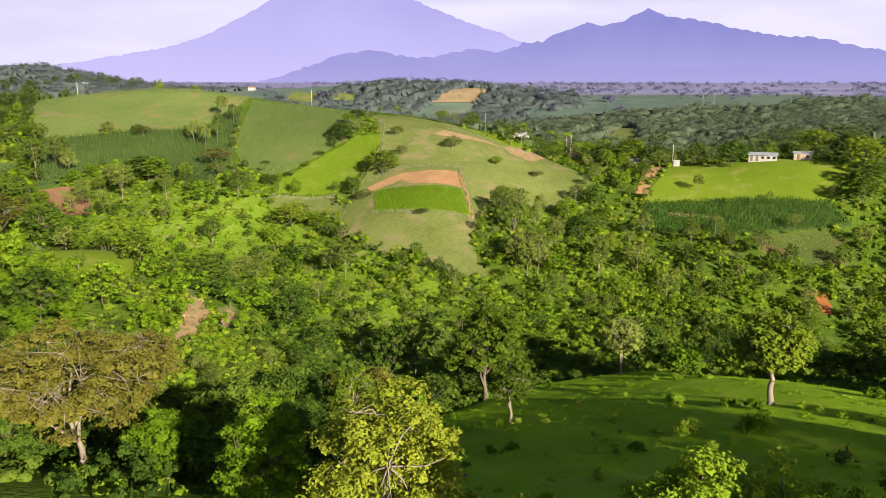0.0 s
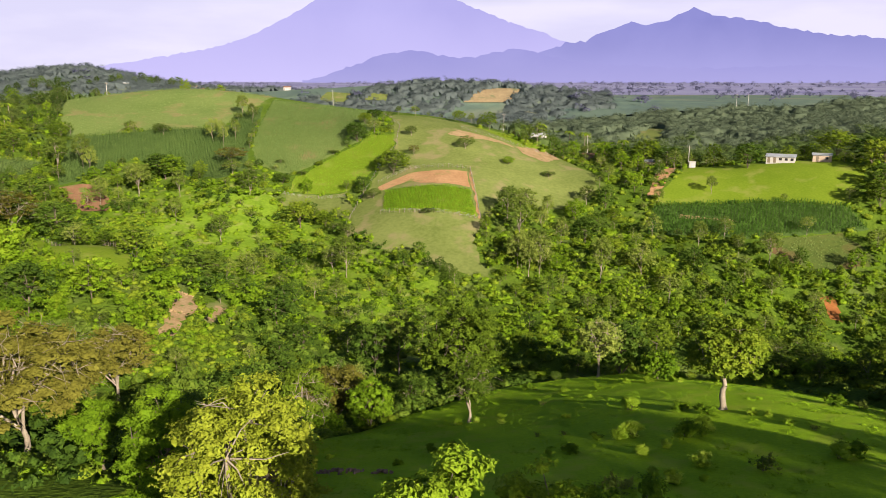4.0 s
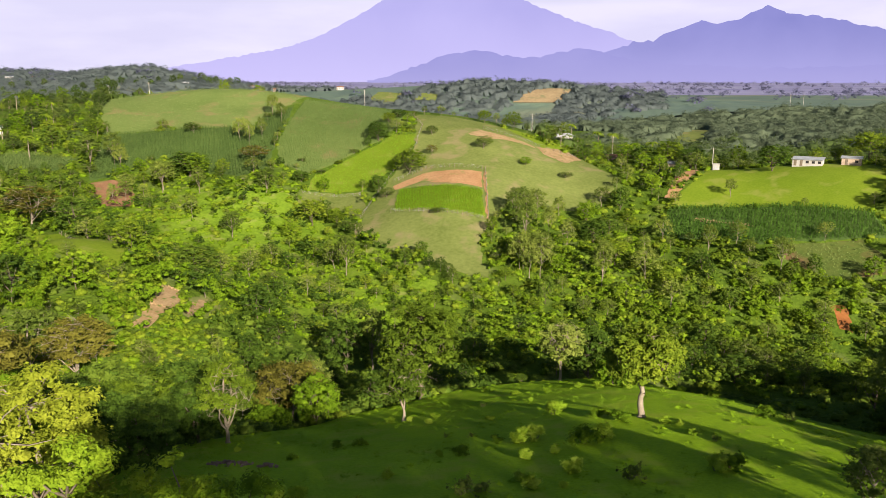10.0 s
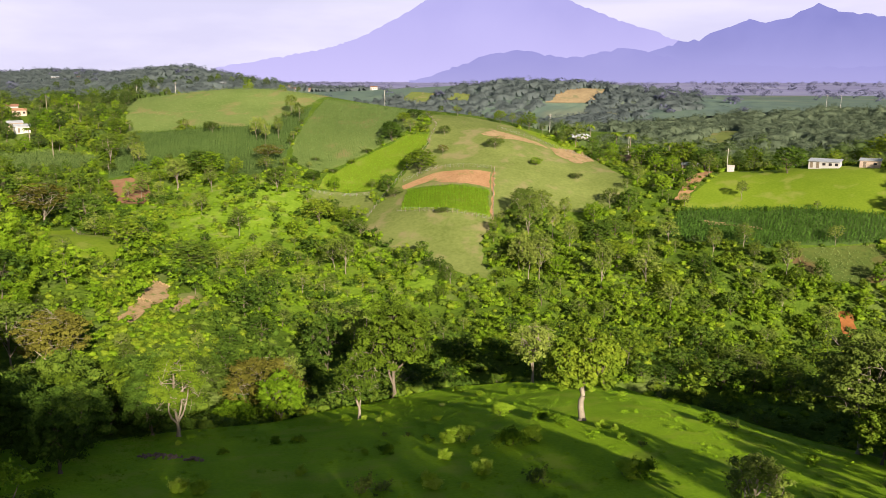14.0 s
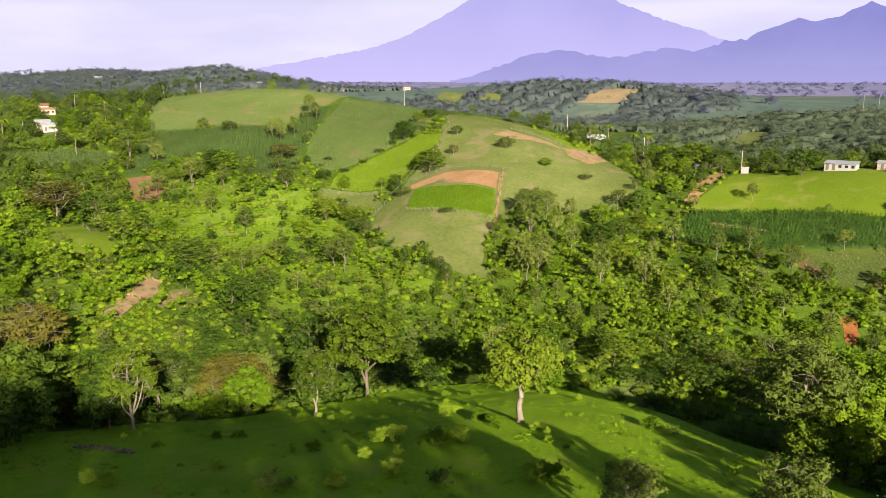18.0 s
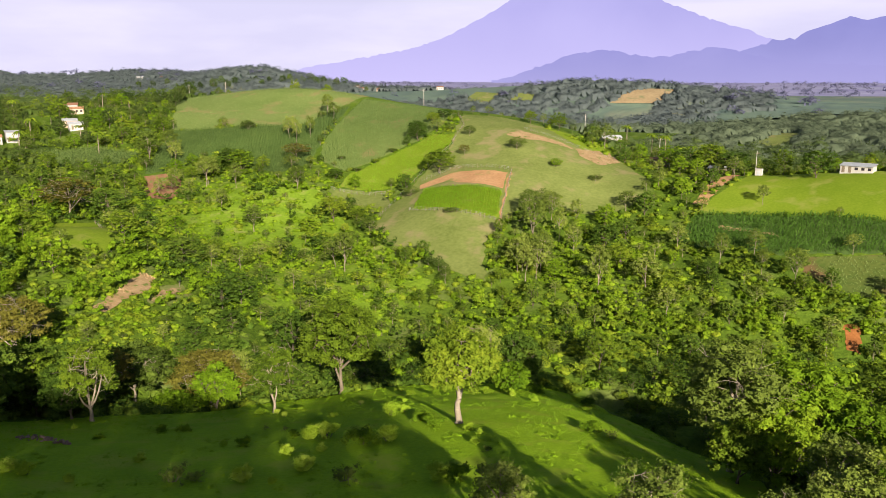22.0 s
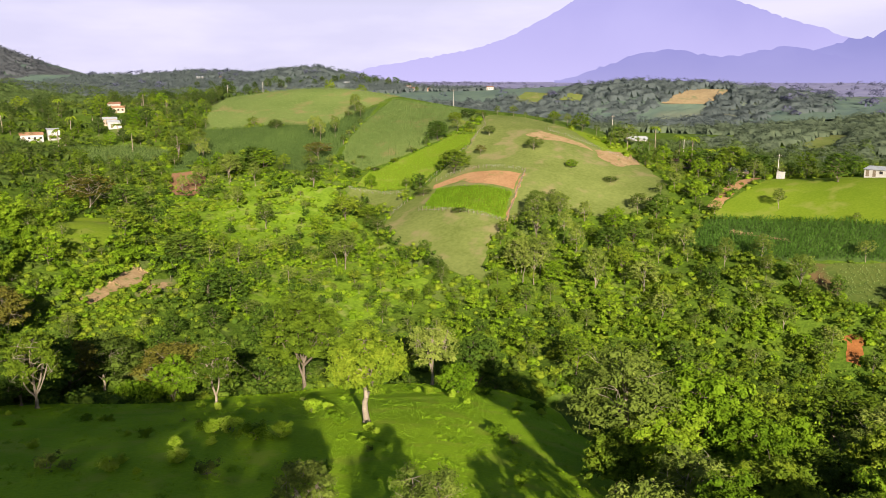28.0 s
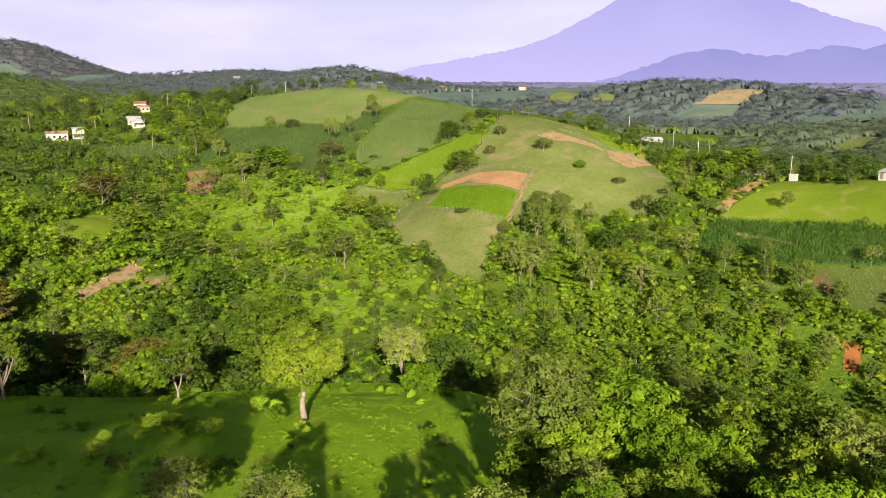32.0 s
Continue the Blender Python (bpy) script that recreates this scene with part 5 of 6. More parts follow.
# ---- far woods ----
def far_wood(name, box, count, radius, tall, pitch, material, seed, label, gap, share=0.42, fringe=10, size=0.7, floor=True):
    """Closed woods far off: an uneven canopy of many domed crowns over the land, with leaf tufts standing out of it."""
    rng = np.random.default_rng(seed)
    x, y = rng.uniform(box[0], box[1], count), rng.uniform(box[2], box[3], count)
    ok = (np.abs(x + 130) < 190 + y * 1.0) & (swing(x, y, gap, seed) < share) & wild(x, y)
    for p in FAR_OPEN:
        ok &= ~inside(p, x, y)
    near = np.array(PLACED)
    near = near[near[:, 1] > box[2] - 15]
    for a, b, c in near:
        ok &= (x - a) ** 2 + (y - b) ** 2 > (c + 1.5) ** 2
    for a, b in YARDS:
        ok &= (x - a * 0.975) ** 2 + (y - b * 0.975) ** 2 > (4.6 + b * 0.008) ** 2
    x, y = x[ok], y[ok]
    r, h = radius * rng.uniform(0.6, 1.35, len(x)), tall * rng.uniform(0.45, 1.1, len(x)) * np.where(rng.random(len(x)) < 0.08, 1.35, 1.0)
    ax, ay = np.arange(box[0] - 8, box[1] + 8, pitch), np.arange(box[2] - 8, box[3] + 8, pitch)
    gx, gy = np.meshgrid(ax, ay)
    gx, gy = gx + rng.uniform(-0.42, 0.42, gx.shape) * pitch, gy + rng.uniform(-0.42, 0.42, gx.shape) * pitch
    top = np.zeros(gx.shape)
    for a, b, c, e in zip(x, y, r, h):
        i0, i1 = np.searchsorted(ax, (a - c, a + c))
        j0, j1 = np.searchsorted(ay, (b - c, b + c))
        w = 1 - ((gx[j0:j1, i0:i1] - a) ** 2 + (gy[j0:j1, i0:i1] - b) ** 2) / (c * c)
        top[j0:j1, i0:i1] = np.maximum(top[j0:j1, i0:i1], np.where(w > 0, e * (0.72 + 0.28 * np.sqrt(np.maximum(w, 0))), 0))
    lone = top < 0.3
    z = land(gx, gy) + np.where(lone, -0.8, top * 0.6)
    nx, ny = len(ax), len(ay)
    q = (np.arange(ny - 1)[:, None] * nx + np.arange(nx - 1)[None]).ravel()
    f = np.stack([q, q + 1, q + nx + 1, q + nx], 1)
    f = f[(~lone.ravel()[f]).sum(1) >= 2]
    used, f = np.unique(f, return_inverse=True)
    f = f.reshape(-1, 4)
    v = np.stack([gx, gy, z], -1).reshape(-1, 3)[used]
    c = np.stack([x, y, land(x, y) + h * 0.62], 1)
    c = np.repeat(c, 3, 0) + rng.normal(0, 0.42, (3 * len(c), 3)) * np.repeat(r, 3)[:, None] * (1, 1, 0.5)
    lv, lf = leaves(c, np.repeat(r, 3) * rng.uniform(0.45, 0.75, len(c)), fringe * len(x), size, rng, 0.7, 0.9, 1.4, 3, 4)
    if floor:
        root = tagged(new(name, mesh_from(name, v, f, material, True)), label, "woods", kind="stuff")
        part("foliage", mesh_from("foliage", lv, lf, material), root)
    else:
        root = tagged(new(name, mesh_from(name, lv, lf, material)), label, "woods", kind="stuff")
    return root


FAR_FIELD = [(-46, 738), (-21, 798), (29, 798), (16, 762), (-14, 736)]
FAR_SOIL = [(-20, 800), (-2, 846), (38, 852), (30, 800)]
FAR_STRIP = [(95, 470), (120, 560), (132, 555), (118, 468)]
FAR_TERRACE = [(60, 690), (80, 735), (420, 700), (420, 660), (230, 640)]
FAR_GREEN = [(-172, 808), (-168, 842), (-140, 832), (-142, 802)]
FAR_SMALL = [(-124, 804), (-118, 832), (-100, 824), (-100, 800)]
FAR_OPEN = [FAR_FIELD, FAR_SOIL, FAR_STRIP, FAR_TERRACE, FAR_GREEN, FAR_SMALL]
# far_ground brings its painted haze to this field and the far terrace
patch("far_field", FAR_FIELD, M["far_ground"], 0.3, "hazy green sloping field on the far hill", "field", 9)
patch("far_soil", FAR_SOIL, M["far_soil"], 0.6, "tilled orange-brown field on the far hill", "soil", 9)
patch("far_green", FAR_GREEN, M["pasture"], 0.4, "pale green clearing on the far hillside", "clearing", 9)
patch("far_green", FAR_SMALL, M["pasture"], 0.4, "small pale green clearing on the far hillside", "clearing", 9)
patch("far_strip", FAR_STRIP, M["pasture"], 0.3, "green clearing running down the wooded slope", "clearing", 9)
patch("far_terrace", FAR_TERRACE, M["far_ground"], 0.4, "hazy pale green level field behind the woods", "field", 9)
YARDS = [(-212, 262), (-209, 271), (-201, 299), (-207, 302), (-221, 322), (-232, 330), (-340, 905), (-318, 868), (-300, 880), (-220, 872), (-395, 850), (-555, 520), (-594, 575), (-528, 560), (-566, 572),
         (-538, 468), (-640, 880), (-620, 900)]
count = 0
while count < 230:
    x, y = rng.uniform(-330, -125), rng.uniform(195, 415)
    h = rng.uniform(5, 11)
    r = h * rng.uniform(0.36, 0.5)
    if abs(x + 130) > 170 + y * 0.7 or not wild(x, y) or not clear_of(x, y, r, 0.6) or any((x - a * 0.98) ** 2 + (y - b * 0.98) ** 2 < 46 for a, b in YARDS):
        count += 0.2
        continue
    plant(("garden", "garden", "fruit")[int(rng.integers(0, 3))], x, y, h, r, 2, int(rng.integers(0, 3)))
    count += 1
far_wood("hamlet_woods", (-420, -150, 180, 400), 2300, 2.4, 4.2, 1.3, M["leaf_hamlet"], 16, "green garden trees round the hamlet", 33, 0.8, 64, 0.42)
far_wood("hill_woods", (-950, -290, 300, 760), 8000, 3.8, 7.0, 2.4, M["leaf_hill"], 19, "woods and gardens on the hamlet's hill", 48, 0.8, 40, 0.6)
# the farther the woods, the more haze is put into their leaf colour
far_wood("ridge_woods", (-1500, -940, 660, 1060), 5200, 4.6, 7.0, 3.4, M["leaf_ridge_haze"], 21, "hazy woods on a distant hill beyond the hamlet", 70, 0.85, 26, 0.9)
far_wood("far_woods", (25, 330, 335, 470), 1500, 3.6, 7.0, 1.6, M["leaf_hill"], 12, "green woods beyond the hill", 37, 0.6, 150, 0.42)
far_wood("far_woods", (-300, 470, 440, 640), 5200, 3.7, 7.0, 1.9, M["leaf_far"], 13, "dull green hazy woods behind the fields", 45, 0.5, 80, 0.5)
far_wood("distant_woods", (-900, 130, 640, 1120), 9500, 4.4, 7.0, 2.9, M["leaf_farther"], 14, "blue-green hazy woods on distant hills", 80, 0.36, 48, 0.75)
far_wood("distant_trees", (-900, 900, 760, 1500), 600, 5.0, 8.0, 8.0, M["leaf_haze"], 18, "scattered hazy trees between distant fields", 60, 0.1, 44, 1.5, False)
far_wood("distant_trees", (-1900, 1700, 1500, 3000), 900, 7.0, 8.0, 15.0, M["leaf_haze"], 15, "scattered trees on the plain in hazy blue", 130, 0.1, 24, 2.6, False)
# trees that stand up on the skyline of the far crest
for k in range(26):
    a, d = radians(26 + 16 * ((k * 0.618) % 1.0)), 930 + 90 * ((k * 0.37) % 1.0)
    h = 9 + 7 * ((k * 0.77) % 1.0)
    plant(("garden", "dark")[k % 2], 103 - math.sin(a) * d, 20 + math.cos(a) * d, h, h * 0.42, 2, k % 3)
plant("dark", -424, 622, 15, 7.5, 2, 1)
plant("garden", -190, 346, 11, 5.5, 2, 1)
plant("garden", -183, 352, 10, 5.0, 2, 2)


# ---- bamboo ----
def bamboo(seed, height, spread, culms=13):
    """A clump of arching canes with drooping leaf sprays."""
    rng = np.random.default_rng(seed)
    root = tagged(new("bamboo"), "arching clump of bright yellow-green bamboo on the slope", "bamboo", "bamboo on the slope")
    tips = []
    for k in range(culms):
        a, h = k * 2.4 + rng.random(), height * rng.uniform(0.65, 1.05)
        out = spread * rng.uniform(0.35, 1.0)
        t = np.linspace(0, 1, 8)[:, None]
        line = np.concatenate([np.cos(a) * out * t**2.2 + 0.3 * np.cos(a), np.sin(a) * out * t**2.2 + 0.3 * np.sin(a), h * (t * 1.25 - 0.30 * t**3.2) - 0.3], 1)
        v, f = tube(line, np.linspace(0.06, 0.012, 8), 4)
        part("cane", mesh_from("cane", v, f, M["leaf_yellow"], True), root)
        for j in range(2, 8):
            tips.append(line[j])
            tips.append((line[j] + line[j - 1]) / 2)
    v, f = leaves(np.array(tips), np.full(len(tips), 0.62), 2600, 0.24, rng, 0.8, 0.3, 2.6, 4)
    part("foliage", mesh_from("foliage", v, f, M["leaf_bright"]), root)
    return root


CANES = [bamboo(5, 8.5, 4.2), bamboo(9, 7.5, 3.4), bamboo(12, 9.5, 4.8)]
for k, (x, y, s) in enumerate([(-61, 133, 1.0), (-70, 137, 0.9), (-76, 144, 1.1), (-56, 126, 0.8), (-66, 127, 1.0), (-80, 135, 1.0), (-74, 128, 0.9), (-60, 119, 0.9), (-52, 119, 0.75), (-84, 146, 1.1), (-88, 138, 1.0),
                               (-67, 118, 0.9), (-50, 112, 0.8), (-94, 150, 1.1)]):
    m = Matrix.Translation((x, y, at(x, y))) @ Matrix.Rotation(k * 1.9, 4, "Z") @ Matrix.Diagonal((s, s, s, 1))
    if k < 3:
        CANES[k].matrix_basis = m
    else:
        copy_thing(CANES[k % 3], m)

# ---- houses, poles and fences ----
def slab(x0, x1, y0, y1, z0, z1, bevel=0.02):
    """A box with slightly rounded edges: places and quads by way of bmesh."""
    bm = bmesh.new()
    bmesh.ops.create_cube(bm, size=1, matrix=Matrix.Translation(((x0 + x1) / 2, (y0 + y1) / 2, (z0 + z1) / 2)) @ Matrix.Diagonal((x1 - x0, y1 - y0, z1 - z0, 1)))
    if bevel:
        bmesh.ops.bevel(bm, geom=bm.edges[:], offset=bevel, segments=1, affect="EDGES")
    return bm


def bm_part(name, bm, material, parent, label=""):
    me = bpy.data.meshes.new(name)
    bm.to_mesh(me)
    bm.free()
    me.materials.append(material)
    return part(name, me, parent, label)


def sheet_roof(w, d, z, rise, over, ridge_mid=True):
    """A ridged or single-pitch roof of corrugated sheet, with thickness."""
    bm = bmesh.new()
    n = max(8, int(w / 0.35))
    rows = [(-d / 2 - over, 0.0), (0.0, rise), (d / 2 + over, 0.0)] if ridge_mid else [(-d / 2 - over, 0.0), (d / 2 + over, rise)]
    grid = []
    for y, up in rows:
        grid.append([[bm.verts.new((-w / 2 - over + (w + 2 * over) * k / n, y, z + up + (0.035 if k % 2 else 0.0) + t)) for k in range(n + 1)] for t in (0.0, 0.06)])
    for a, b in zip(grid, grid[1:]):
        for k in range(n):
            bm.faces.new((a[1][k], a[1][k + 1], b[1][k + 1], b[1][k]))
            bm.faces.new((a[0][k + 1], a[0][k], b[0][k], b[0][k + 1]))
    for k in range(n):
        bm.faces.new((grid[0][0][k], grid[0][0][k + 1], grid[0][1][k + 1], grid[0][1][k]))
        bm.faces.new((grid[-1][0][k + 1], grid[-1][0][k], grid[-1][1][k], grid[-1][1][k + 1]))
    return bm


def house(x, y, w, d, h, turn, wall, roof, label, ridge_mid=True, doors=1, windows=2, name="house"):
    """A small one-storey house: walls, roof, doors and windows set into the front."""
    root = tagged(new(name), label, "house", "houses of the countryside")
    root.matrix_basis = Matrix.Translation((x, y, at(x, y) - 0.1)) @ Matrix.Rotation(radians(turn), 4, "Z")
    t = 0.16
    part_of = [(-w / 2, w / 2, -d / 2, -d / 2 + t), (-w / 2, w / 2, d / 2 - t, d / 2), (-w / 2, -w / 2 + t, -d / 2 + t, d / 2 - t), (w / 2 - t, w / 2, -d / 2 + t, d / 2 - t)]
    for a, b, c, e in part_of:
        bm_part("wall", slab(a, b, c, e, -0.8, h, 0.015), M[wall], root)
    rise = d * 0.22 if ridge_mid else d * 0.12
    if ridge_mid:
        for sx in (-w / 2 + t / 2, w / 2 - t / 2):
            bm = bmesh.new()
            v = [bm.verts.new((sx + o, yy, zz)) for o in (-t / 2, t / 2) for yy, zz in ((-d / 2, h), (d / 2, h), (0, h + rise - 0.02))]
            bm.faces.new(v[:3])
            bm.faces.new(v[5:2:-1])
            for i, j in ((0, 1), (1, 2), (2, 0)):
                bm.faces.new((v[i], v[j], v[j + 3], v[i + 3]))
            bm_part("gable", bm, M[wall], root)
    bm_part("roof", sheet_roof(w, d, h + 0.02, rise, 0.35, ridge_mid), M[roof], root)
    slots = doors + windows
    for k in range(slots):
        cx = -w / 2 + w * (k + 0.5) / slots
        if k < doors:
            o = bm_part("door", slab(cx - 0.45, cx + 0.45, -d / 2 - 0.05, -d / 2 + 0.03, 0.05, 2.0, 0.01), M["wood"], root)
            bm_part("handle", slab(cx + 0.32, cx + 0.36, -d / 2 - 0.10, -d / 2 - 0.04, 0.95, 1.07, 0.0), M["sheet"], o)
        else:
            o = bm_part("window", slab(cx - 0.5, cx + 0.5, -d / 2 - 0.04, -d / 2 + 0.03, 0.95, 1.85, 0.01), M["wood"], root)
            bm_part("pane", slab(cx - 0.43, cx + 0.43, -d / 2 - 0.055, -d / 2 - 0.035, 1.02, 1.78, 0.0), M["dark"], o)
    return root


house(121, 287, 9.5, 5.0, 2.2, -22, "white_wall", "sheet", "long low whitewashed house with a grey metal roof", False, 2, 3)
house(134, 284, 6.0, 4.0, 2.3, -20, "block_wall", "sheet", "small shed with a metal roof among trees", False, 1, 1)
house(36.0, 345, 8.0, 5.0, 2.4, 30, "white_wall", "sheet", "white house with metal roof behind the hill's shoulder", True, 1, 2)
house(29.5, 349, 7.0, 4.5, 2.3, 30, "block_wall", "sheet", "low shed with a grey sheet roof behind the hill", False, 1, 1)
house(57.5, 320, 6.0, 4.5, 2.3, 10, "wood", "rust", "open-sided hut with a rusty sheet roof among trees", False, 1, 1)
house(79, 303, 5.5, 4.0, 2.3, -10, "block_wall", "sheet", "half-hidden hut with a pale metal roof", True, 1, 1)
for row in [(-212, 262, 9, 5, 2.7, 55, "white_wall", "rust", "long whitewashed hamlet house on a slope", True, 1, 3), (-209, 271, 5, 4.5, 4.2, 55, "white_wall", "sheet", "tall white box house beside the long one", False, 1, 2),
            (-201, 299, 6, 4.5, 2.6, 50, "white_wall", "sheet", "small white house with a grey roof", True, 1, 1), (-207, 302, 6, 4.5, 2.5, 50, "block_wall", "sheet", "grey block house with a metal roof", True, 1, 1),
            (-221, 322, 6, 4.5, 2.4, 40, "block_wall", "rust", "block house with a rusty sheet roof", True, 1, 2), (-232, 330, 6, 5, 2.6, 40, "white_wall", "tile_roof", "white house with a red tile roof", True, 1, 1)]:
    house(*row)
for row in [(-340, 905, 7.4, 5.0, 2.7, 20, "white_wall", "tile_roof", "white village house with a red roof far off", True, 1, 2), (-318, 868, 8.7, 5.0, 3.1, 10, "white_wall", "tile_roof", "long white village house far off", True, 1, 3),
            (-300, 880, 6.2, 4.3, 2.7, 0, "block_wall", "tile_roof", "far village house with a red tile roof", True, 1, 2), (-220, 872, 7.4, 5.0, 3.1, 5, "white_wall", "tile_roof", "pale far house on a rise", True, 1, 2),
            (-395, 850, 7.4, 5.0, 2.7, 30, "white_wall", "sheet", "white far house among trees", True, 1, 2), (-555, 520, 7.4, 4.3, 2.7, 45, "white_wall", "sheet", "white house on the hamlet's hillside", True, 1, 2),
            (-594, 575, 6.2, 4.3, 2.7, 45, "white_wall", "sheet", "small white house high on the hillside", True, 1, 1), (-528, 560, 7.4, 5.0, 2.7, 45, "block_wall", "sheet", "grey house on the hillside", True, 1, 2),
            (-566, 572, 5.6, 3.7, 2.7, 45, "white_wall", "tile_roof", "white hillside house with a red roof", True, 1, 1), (-538, 468, 8.7, 5.0, 2.7, 50, "white_wall", "tile_roof", "long house with a red roof on the hillside", True, 1, 2),
            (-640, 880, 8.7, 5.6, 4.8, 40, "white_wall", "sheet", "white two-storey house on the skyline", True, 1, 3), (-620, 900, 6.2, 5.0, 3.4, 40, "white_wall", "tile_roof", "white house near the skyline", True, 1, 2)]:
    house(*row)


def pole(x, y, h, r, material, label, arm=True):
    root = tagged(new("utility_pole"), label, "pole", "utility poles")
    root.matrix_basis = Matrix.Translation((x, y, at(x, y)))
    v, f = tube([(0, 0, -1), (0, 0, h * 0.5), (0, 0, h)], [r, r * 0.85, r * 0.7], 8)
    part("post", mesh_from("post", v, f, M[material], True), root)
    if arm:
        bm_part("crossarm", slab(-0.8, 0.8, -0.06, 0.06, h - 0.7, h - 0.56, 0.01), M["wood"], root)
        for k in (-0.7, 0, 0.7):
            v, f = tube([(k, 0, h - 0.56), (k, 0, h - 0.38)], [0.05, 0.03], 6)
            part("insulator", mesh_from("insulator", v, f, M["white_wall"], True), root)
    return root


pole(91.2, 297.6, 8.2, 0.13, "concrete", "pale concrete pole beside a white box")
for x, y, h in ((22, 366, 8.5), (57, 330, 9.0), (-193, 374, 7.0), (-176, 383, 7.0), (-62, 385, 9.0), (-86, 520, 10.0), (198, 622, 15.0), (212, 640, 12.0)):
    pole(x, y, h, 0.14, "concrete", "pale concrete utility pole on a rise")

box = tagged(new("white_cabin"), "small white square water cabin on the terrace's corner", "cabin")
box.matrix_basis = Matrix.Translation((92.2, 295.6, at(92.2, 295.6) - 0.05)) @ Matrix.Rotation(radians(-15), 4, "Z")
bm_part("body", slab(-1.1, 1.1, -1.0, 1.0, 0, 2.2, 0.04), M["white_wall"], box)
bm_part("lid", slab(-1.25, 1.25, -1.15, 1.15, 2.2, 2.34, 0.03), M["concrete"], box)
bm_part("door", slab(-0.4, 0.4, -1.05, -0.98, 0.1, 1.8, 0.01), M["sheet"], box)


def fence(points, gap, h, label, wires=3):
    """Wooden posts with strands of wire between them."""
    root = tagged(new("fence"), label, "fence", "wire fences")
    rng = np.random.default_rng(int(abs(points[0][0] * 7)))
    v, f = tube([(0, 0, -0.4), (0, 0, h * 0.6), (0.02, 0, h)], [0.085, 0.075, 0.06], 5)
    me = mesh_from("post", v, f, M["wood"], True)
    spots = []
    for (x0, y0), (x1, y1) in zip(points, points[1:]):
        n = max(1, int(math.hypot(x1 - x0, y1 - y0) / gap))
        spots += [(x0 + (x1 - x0) * k / n, y0 + (y1 - y0) * k / n) for k in range(n)]
    spots.append(points[-1])
    for x, y in spots:
        ob = part("post", me, root)
        ob.matrix_basis = Matrix.Translation((x + rng.normal(0, 0.08), y + rng.normal(0, 0.08), at(x, y))) @ Matrix.Rotation(rng.random() * 6, 4, "Z") @ Matrix.Rotation(rng.normal(0, 0.06), 4, "X")
    for w in range(wires):
        line = [(x, y, at(x, y) + h * (0.35 + 0.27 * w)) for x, y in spots]
        v, f = tube(line, [0.012] * len(line), 3)
        part("wire", mesh_from("wire", v, f, M["sheet"]), root)
    return root


fence([(-22, 273), (-11, 278.3), (9.5, 276)], 1.6, 1.5, "grey wooden post fence above the bare plot")
fence([(10.6, 275.6), (15.4, 242.2)], 1.6, 1.5, "wooden post fence down the plot's side")
fence([(15.2, 241.6), (-7.5, 245.2), (-17.5, 248.3)], 1.6, 1.5, "wooden post fence below the maize plot")
fence([(-18.5, 299), (-24, 281), (-27, 262), (-28, 240)], 2.4, 1.4, "post fence between pasture and crop")
fence([(-30, 341), (-20, 318), (-19, 300)], 2.4, 1.4, "post fence along the pasture's edge")
fence([(-33, 267.5), (-56, 265)], 2.2, 1.4, "post fence below the young crop")
fence([(-106, 203), (-80, 184.5), (-58, 160.5), (-53.5, 150)], 2.2, 1.4, "grey post fence round the small pasture")
fence([(-36, 152), (-40, 158), (-47, 160)], 1.8, 1.4, "short post fence above the earth bank")
fence([(5, 319), (22, 315), (42, 311)], 2.6, 1.3, "post fence along the crest strip")

# heap of old bricks and stones on the meadow
for hx, hy, n, wide, word, stuff in ((6.6, 70.4, 46, 1.9, "pinkish heap of old bricks and stones on the grass", "rubble"), (11, 69.8, 18, 1.0, "small dark heap of stones on the grass", "rubble"),
                                     (-42.6, 149.2, 26, 1.8, "pale boulders at the top of the eroded bank", "pale_soil"), (-40.5, 139, 20, 1.6, "pale stones on the eroded bank", "pale_soil")):
    heap = tagged(new("rubble_heap"), word, "rubble")
    heap.matrix_basis = Matrix.Translation((hx, hy, at(hx, hy)))
    stone = bmesh.new()
    bmesh.ops.create_icosphere(stone, subdivisions=1, radius=0.3)
    for v in stone.verts:
        v.co *= 0.8 + 0.4 * noise.noise(v.co * 3)
    sm = bpy.data.meshes.new("stone")
    stone.to_mesh(sm)
    stone.free()
    sm.materials.append(M[stuff])
    for k in range(n):
        a, d = rng.random() * 6.28, wide * math.sqrt(rng.random())
        ob = part("stone", sm, heap)
        ob.matrix_basis = Matrix.Translation((math.cos(a) * d * 1.3, math.sin(a) * d * 0.7, at(hx + math.cos(a) * d * 1.3, hy + math.sin(a) * d * 0.7) - at(hx, hy) + 0.06 + 0.3 * (1 - d / wide))) @ Euler(rng.random(3) * 6).to_matrix().to_4x4() @ Matrix.Diagonal((1.2, 0.8, 0.5, 1))


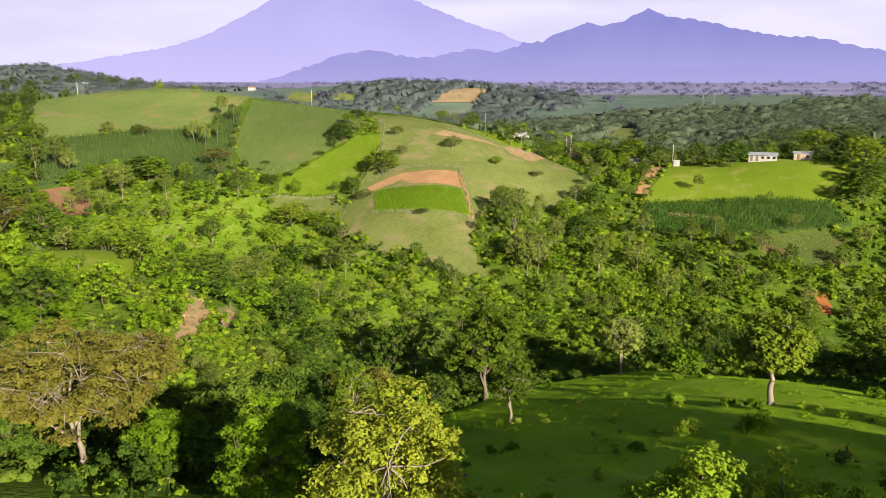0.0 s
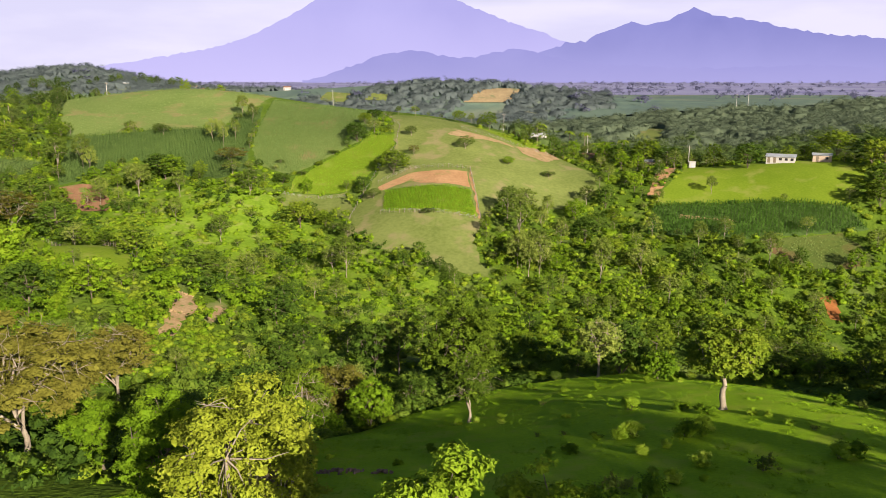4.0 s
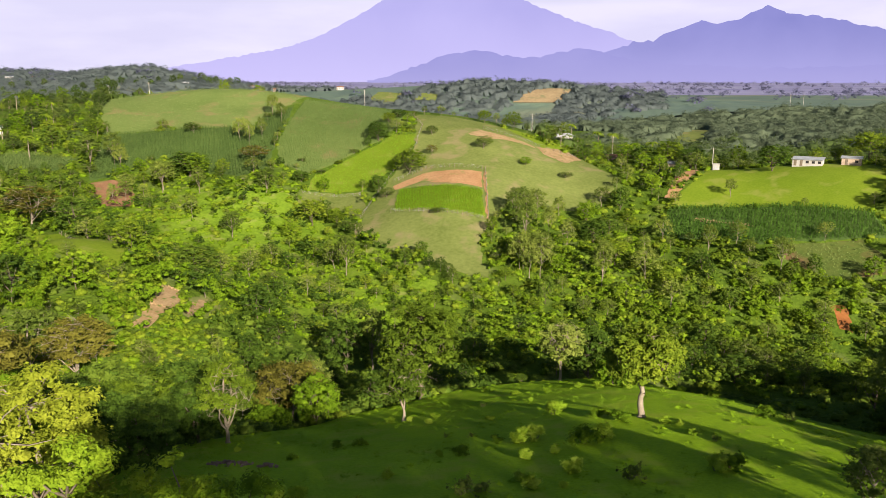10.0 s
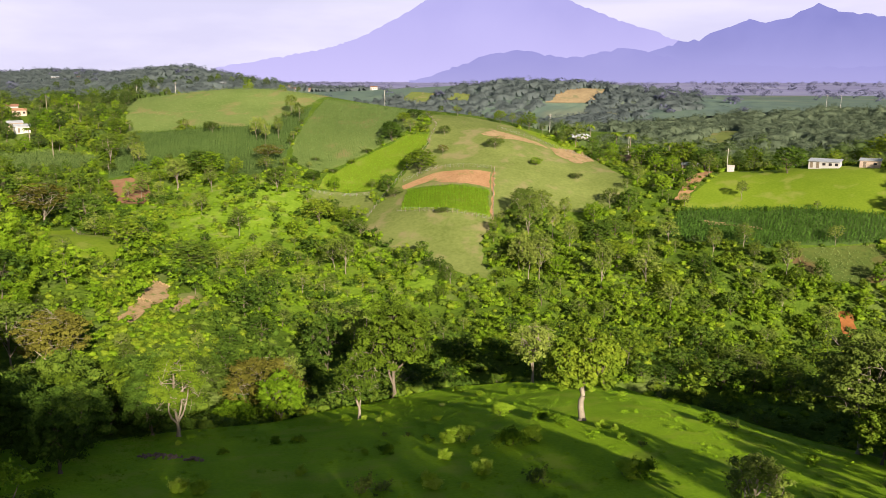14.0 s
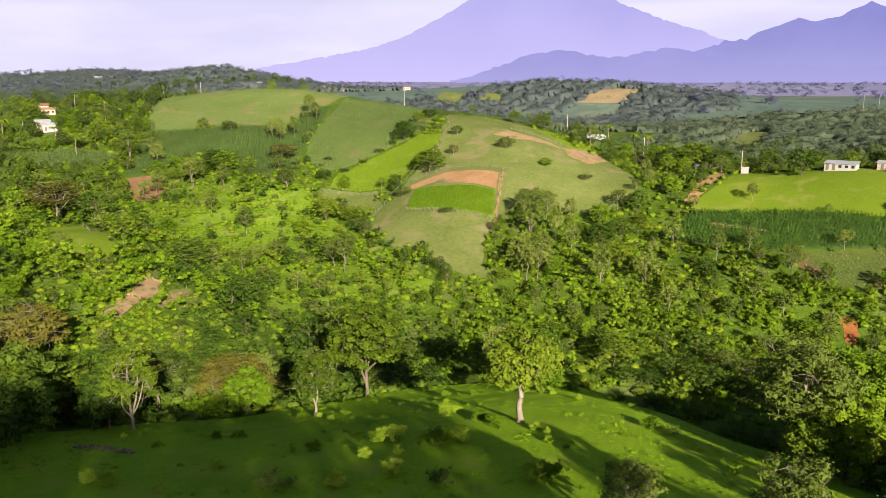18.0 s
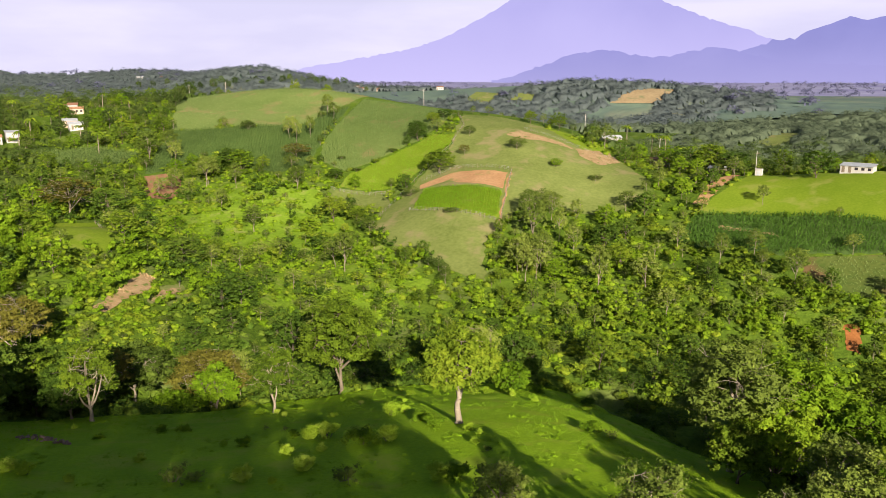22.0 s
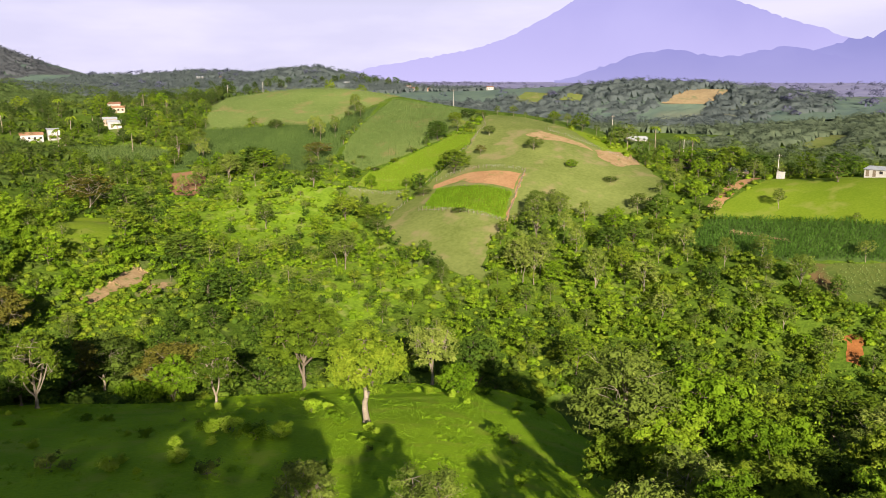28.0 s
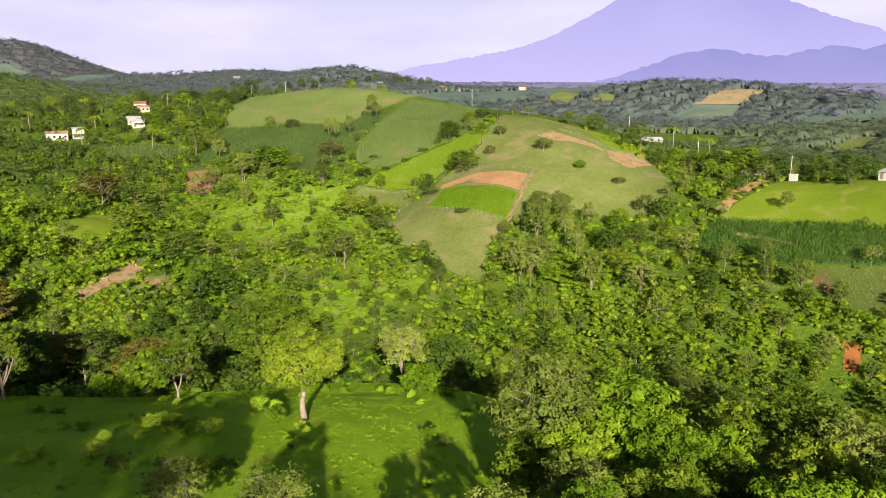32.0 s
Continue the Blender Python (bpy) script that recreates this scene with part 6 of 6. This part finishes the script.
# ---- palms and bananas ----
def palm(height, frond, count, seed, name, label, category, material, drooping=0.6, width=0.28):
    rng = np.random.default_rng(seed)
    root = tagged(new(name), label, category, "palms and bananas by the houses")
    v, f = tube(bend((0, 0, -0.4), (0.3, 0.1, height), rng, 0.04, 5), np.linspace(0.24, 0.14, 5), 6)
    part("trunk", mesh_from("trunk", v, f, M["pale_bark"], True), root)
    for k in range(count):
        a, up = k * 2.4 + rng.random() * 0.4, rng.uniform(0.15, 0.75)
        verts, faces = [], []
        for j in range(6):
            s = j / 5
            px = np.array([math.cos(a), math.sin(a), 0]) * frond * s * (1 - 0.15 * s)
            px[2] = height + frond * (up * s - drooping * s * s * 1.3)
            px += (0.3, 0.1, 0)
            side = np.array([-math.sin(a), math.cos(a), 0]) * width * frond * 0.5 * math.sin(math.pi * (0.12 + 0.82 * s))
            verts += [px - side - (0, 0, 0.10 * frond * s), px + (0, 0, 0.03), px + side - (0, 0, 0.10 * frond * s)]
            if j:
                b = 3 * j
                faces += [(b - 3, b, b + 1, b - 2), (b - 2, b + 1, b + 2, b - 1)]
        part("frond", mesh_from("frond", np.array(verts), np.array(faces), material), root)
    return root


coco = palm(8, 3.2, 14, 4, "coconut_palm", "tall coconut palm with drooping fronds", "palm", M["leaf_mid"])
coco.matrix_basis = Matrix.Translation((-196, 262, at(-196, 262)))
for x, y in ((-207, 279), (-190, 290), (-216, 300), (-228, 345), (-214, 332), (-186, 318), (-238, 300), (-168, 276), (58, 352), (52, 360), (64, 358), (68, 366), (74, 349), (40, 372), (-230, 262), (-180, 305)):
    copy_thing(coco, Matrix.Translation((x, y, at(x, y))) @ Matrix.Rotation(x, 4, "Z") @ Matrix.Diagonal((1, 1, 0.8 + 0.3 * math.sin(x * y), 1)))
nana = palm(1.6, 2.6, 9, 7, "banana_plant", "banana plant with broad torn leaves", "banana plant", M["leaf_bright"], 0.5, 0.34)
nana.matrix_basis = Matrix.Translation((72, 284, at(72, 284)))
for x, y in ((70, 281), (74, 287), (68, 285), (71, 278), (75.5, 291), (77, 284), (66, 281), (79, 295), (-205, 258), (-198, 267), (-203, 292), (-215, 309), (-196, 304)):
    copy_thing(nana, Matrix.Translation((x, y, at(x, y))) @ Matrix.Rotation(x * 2, 4, "Z"))
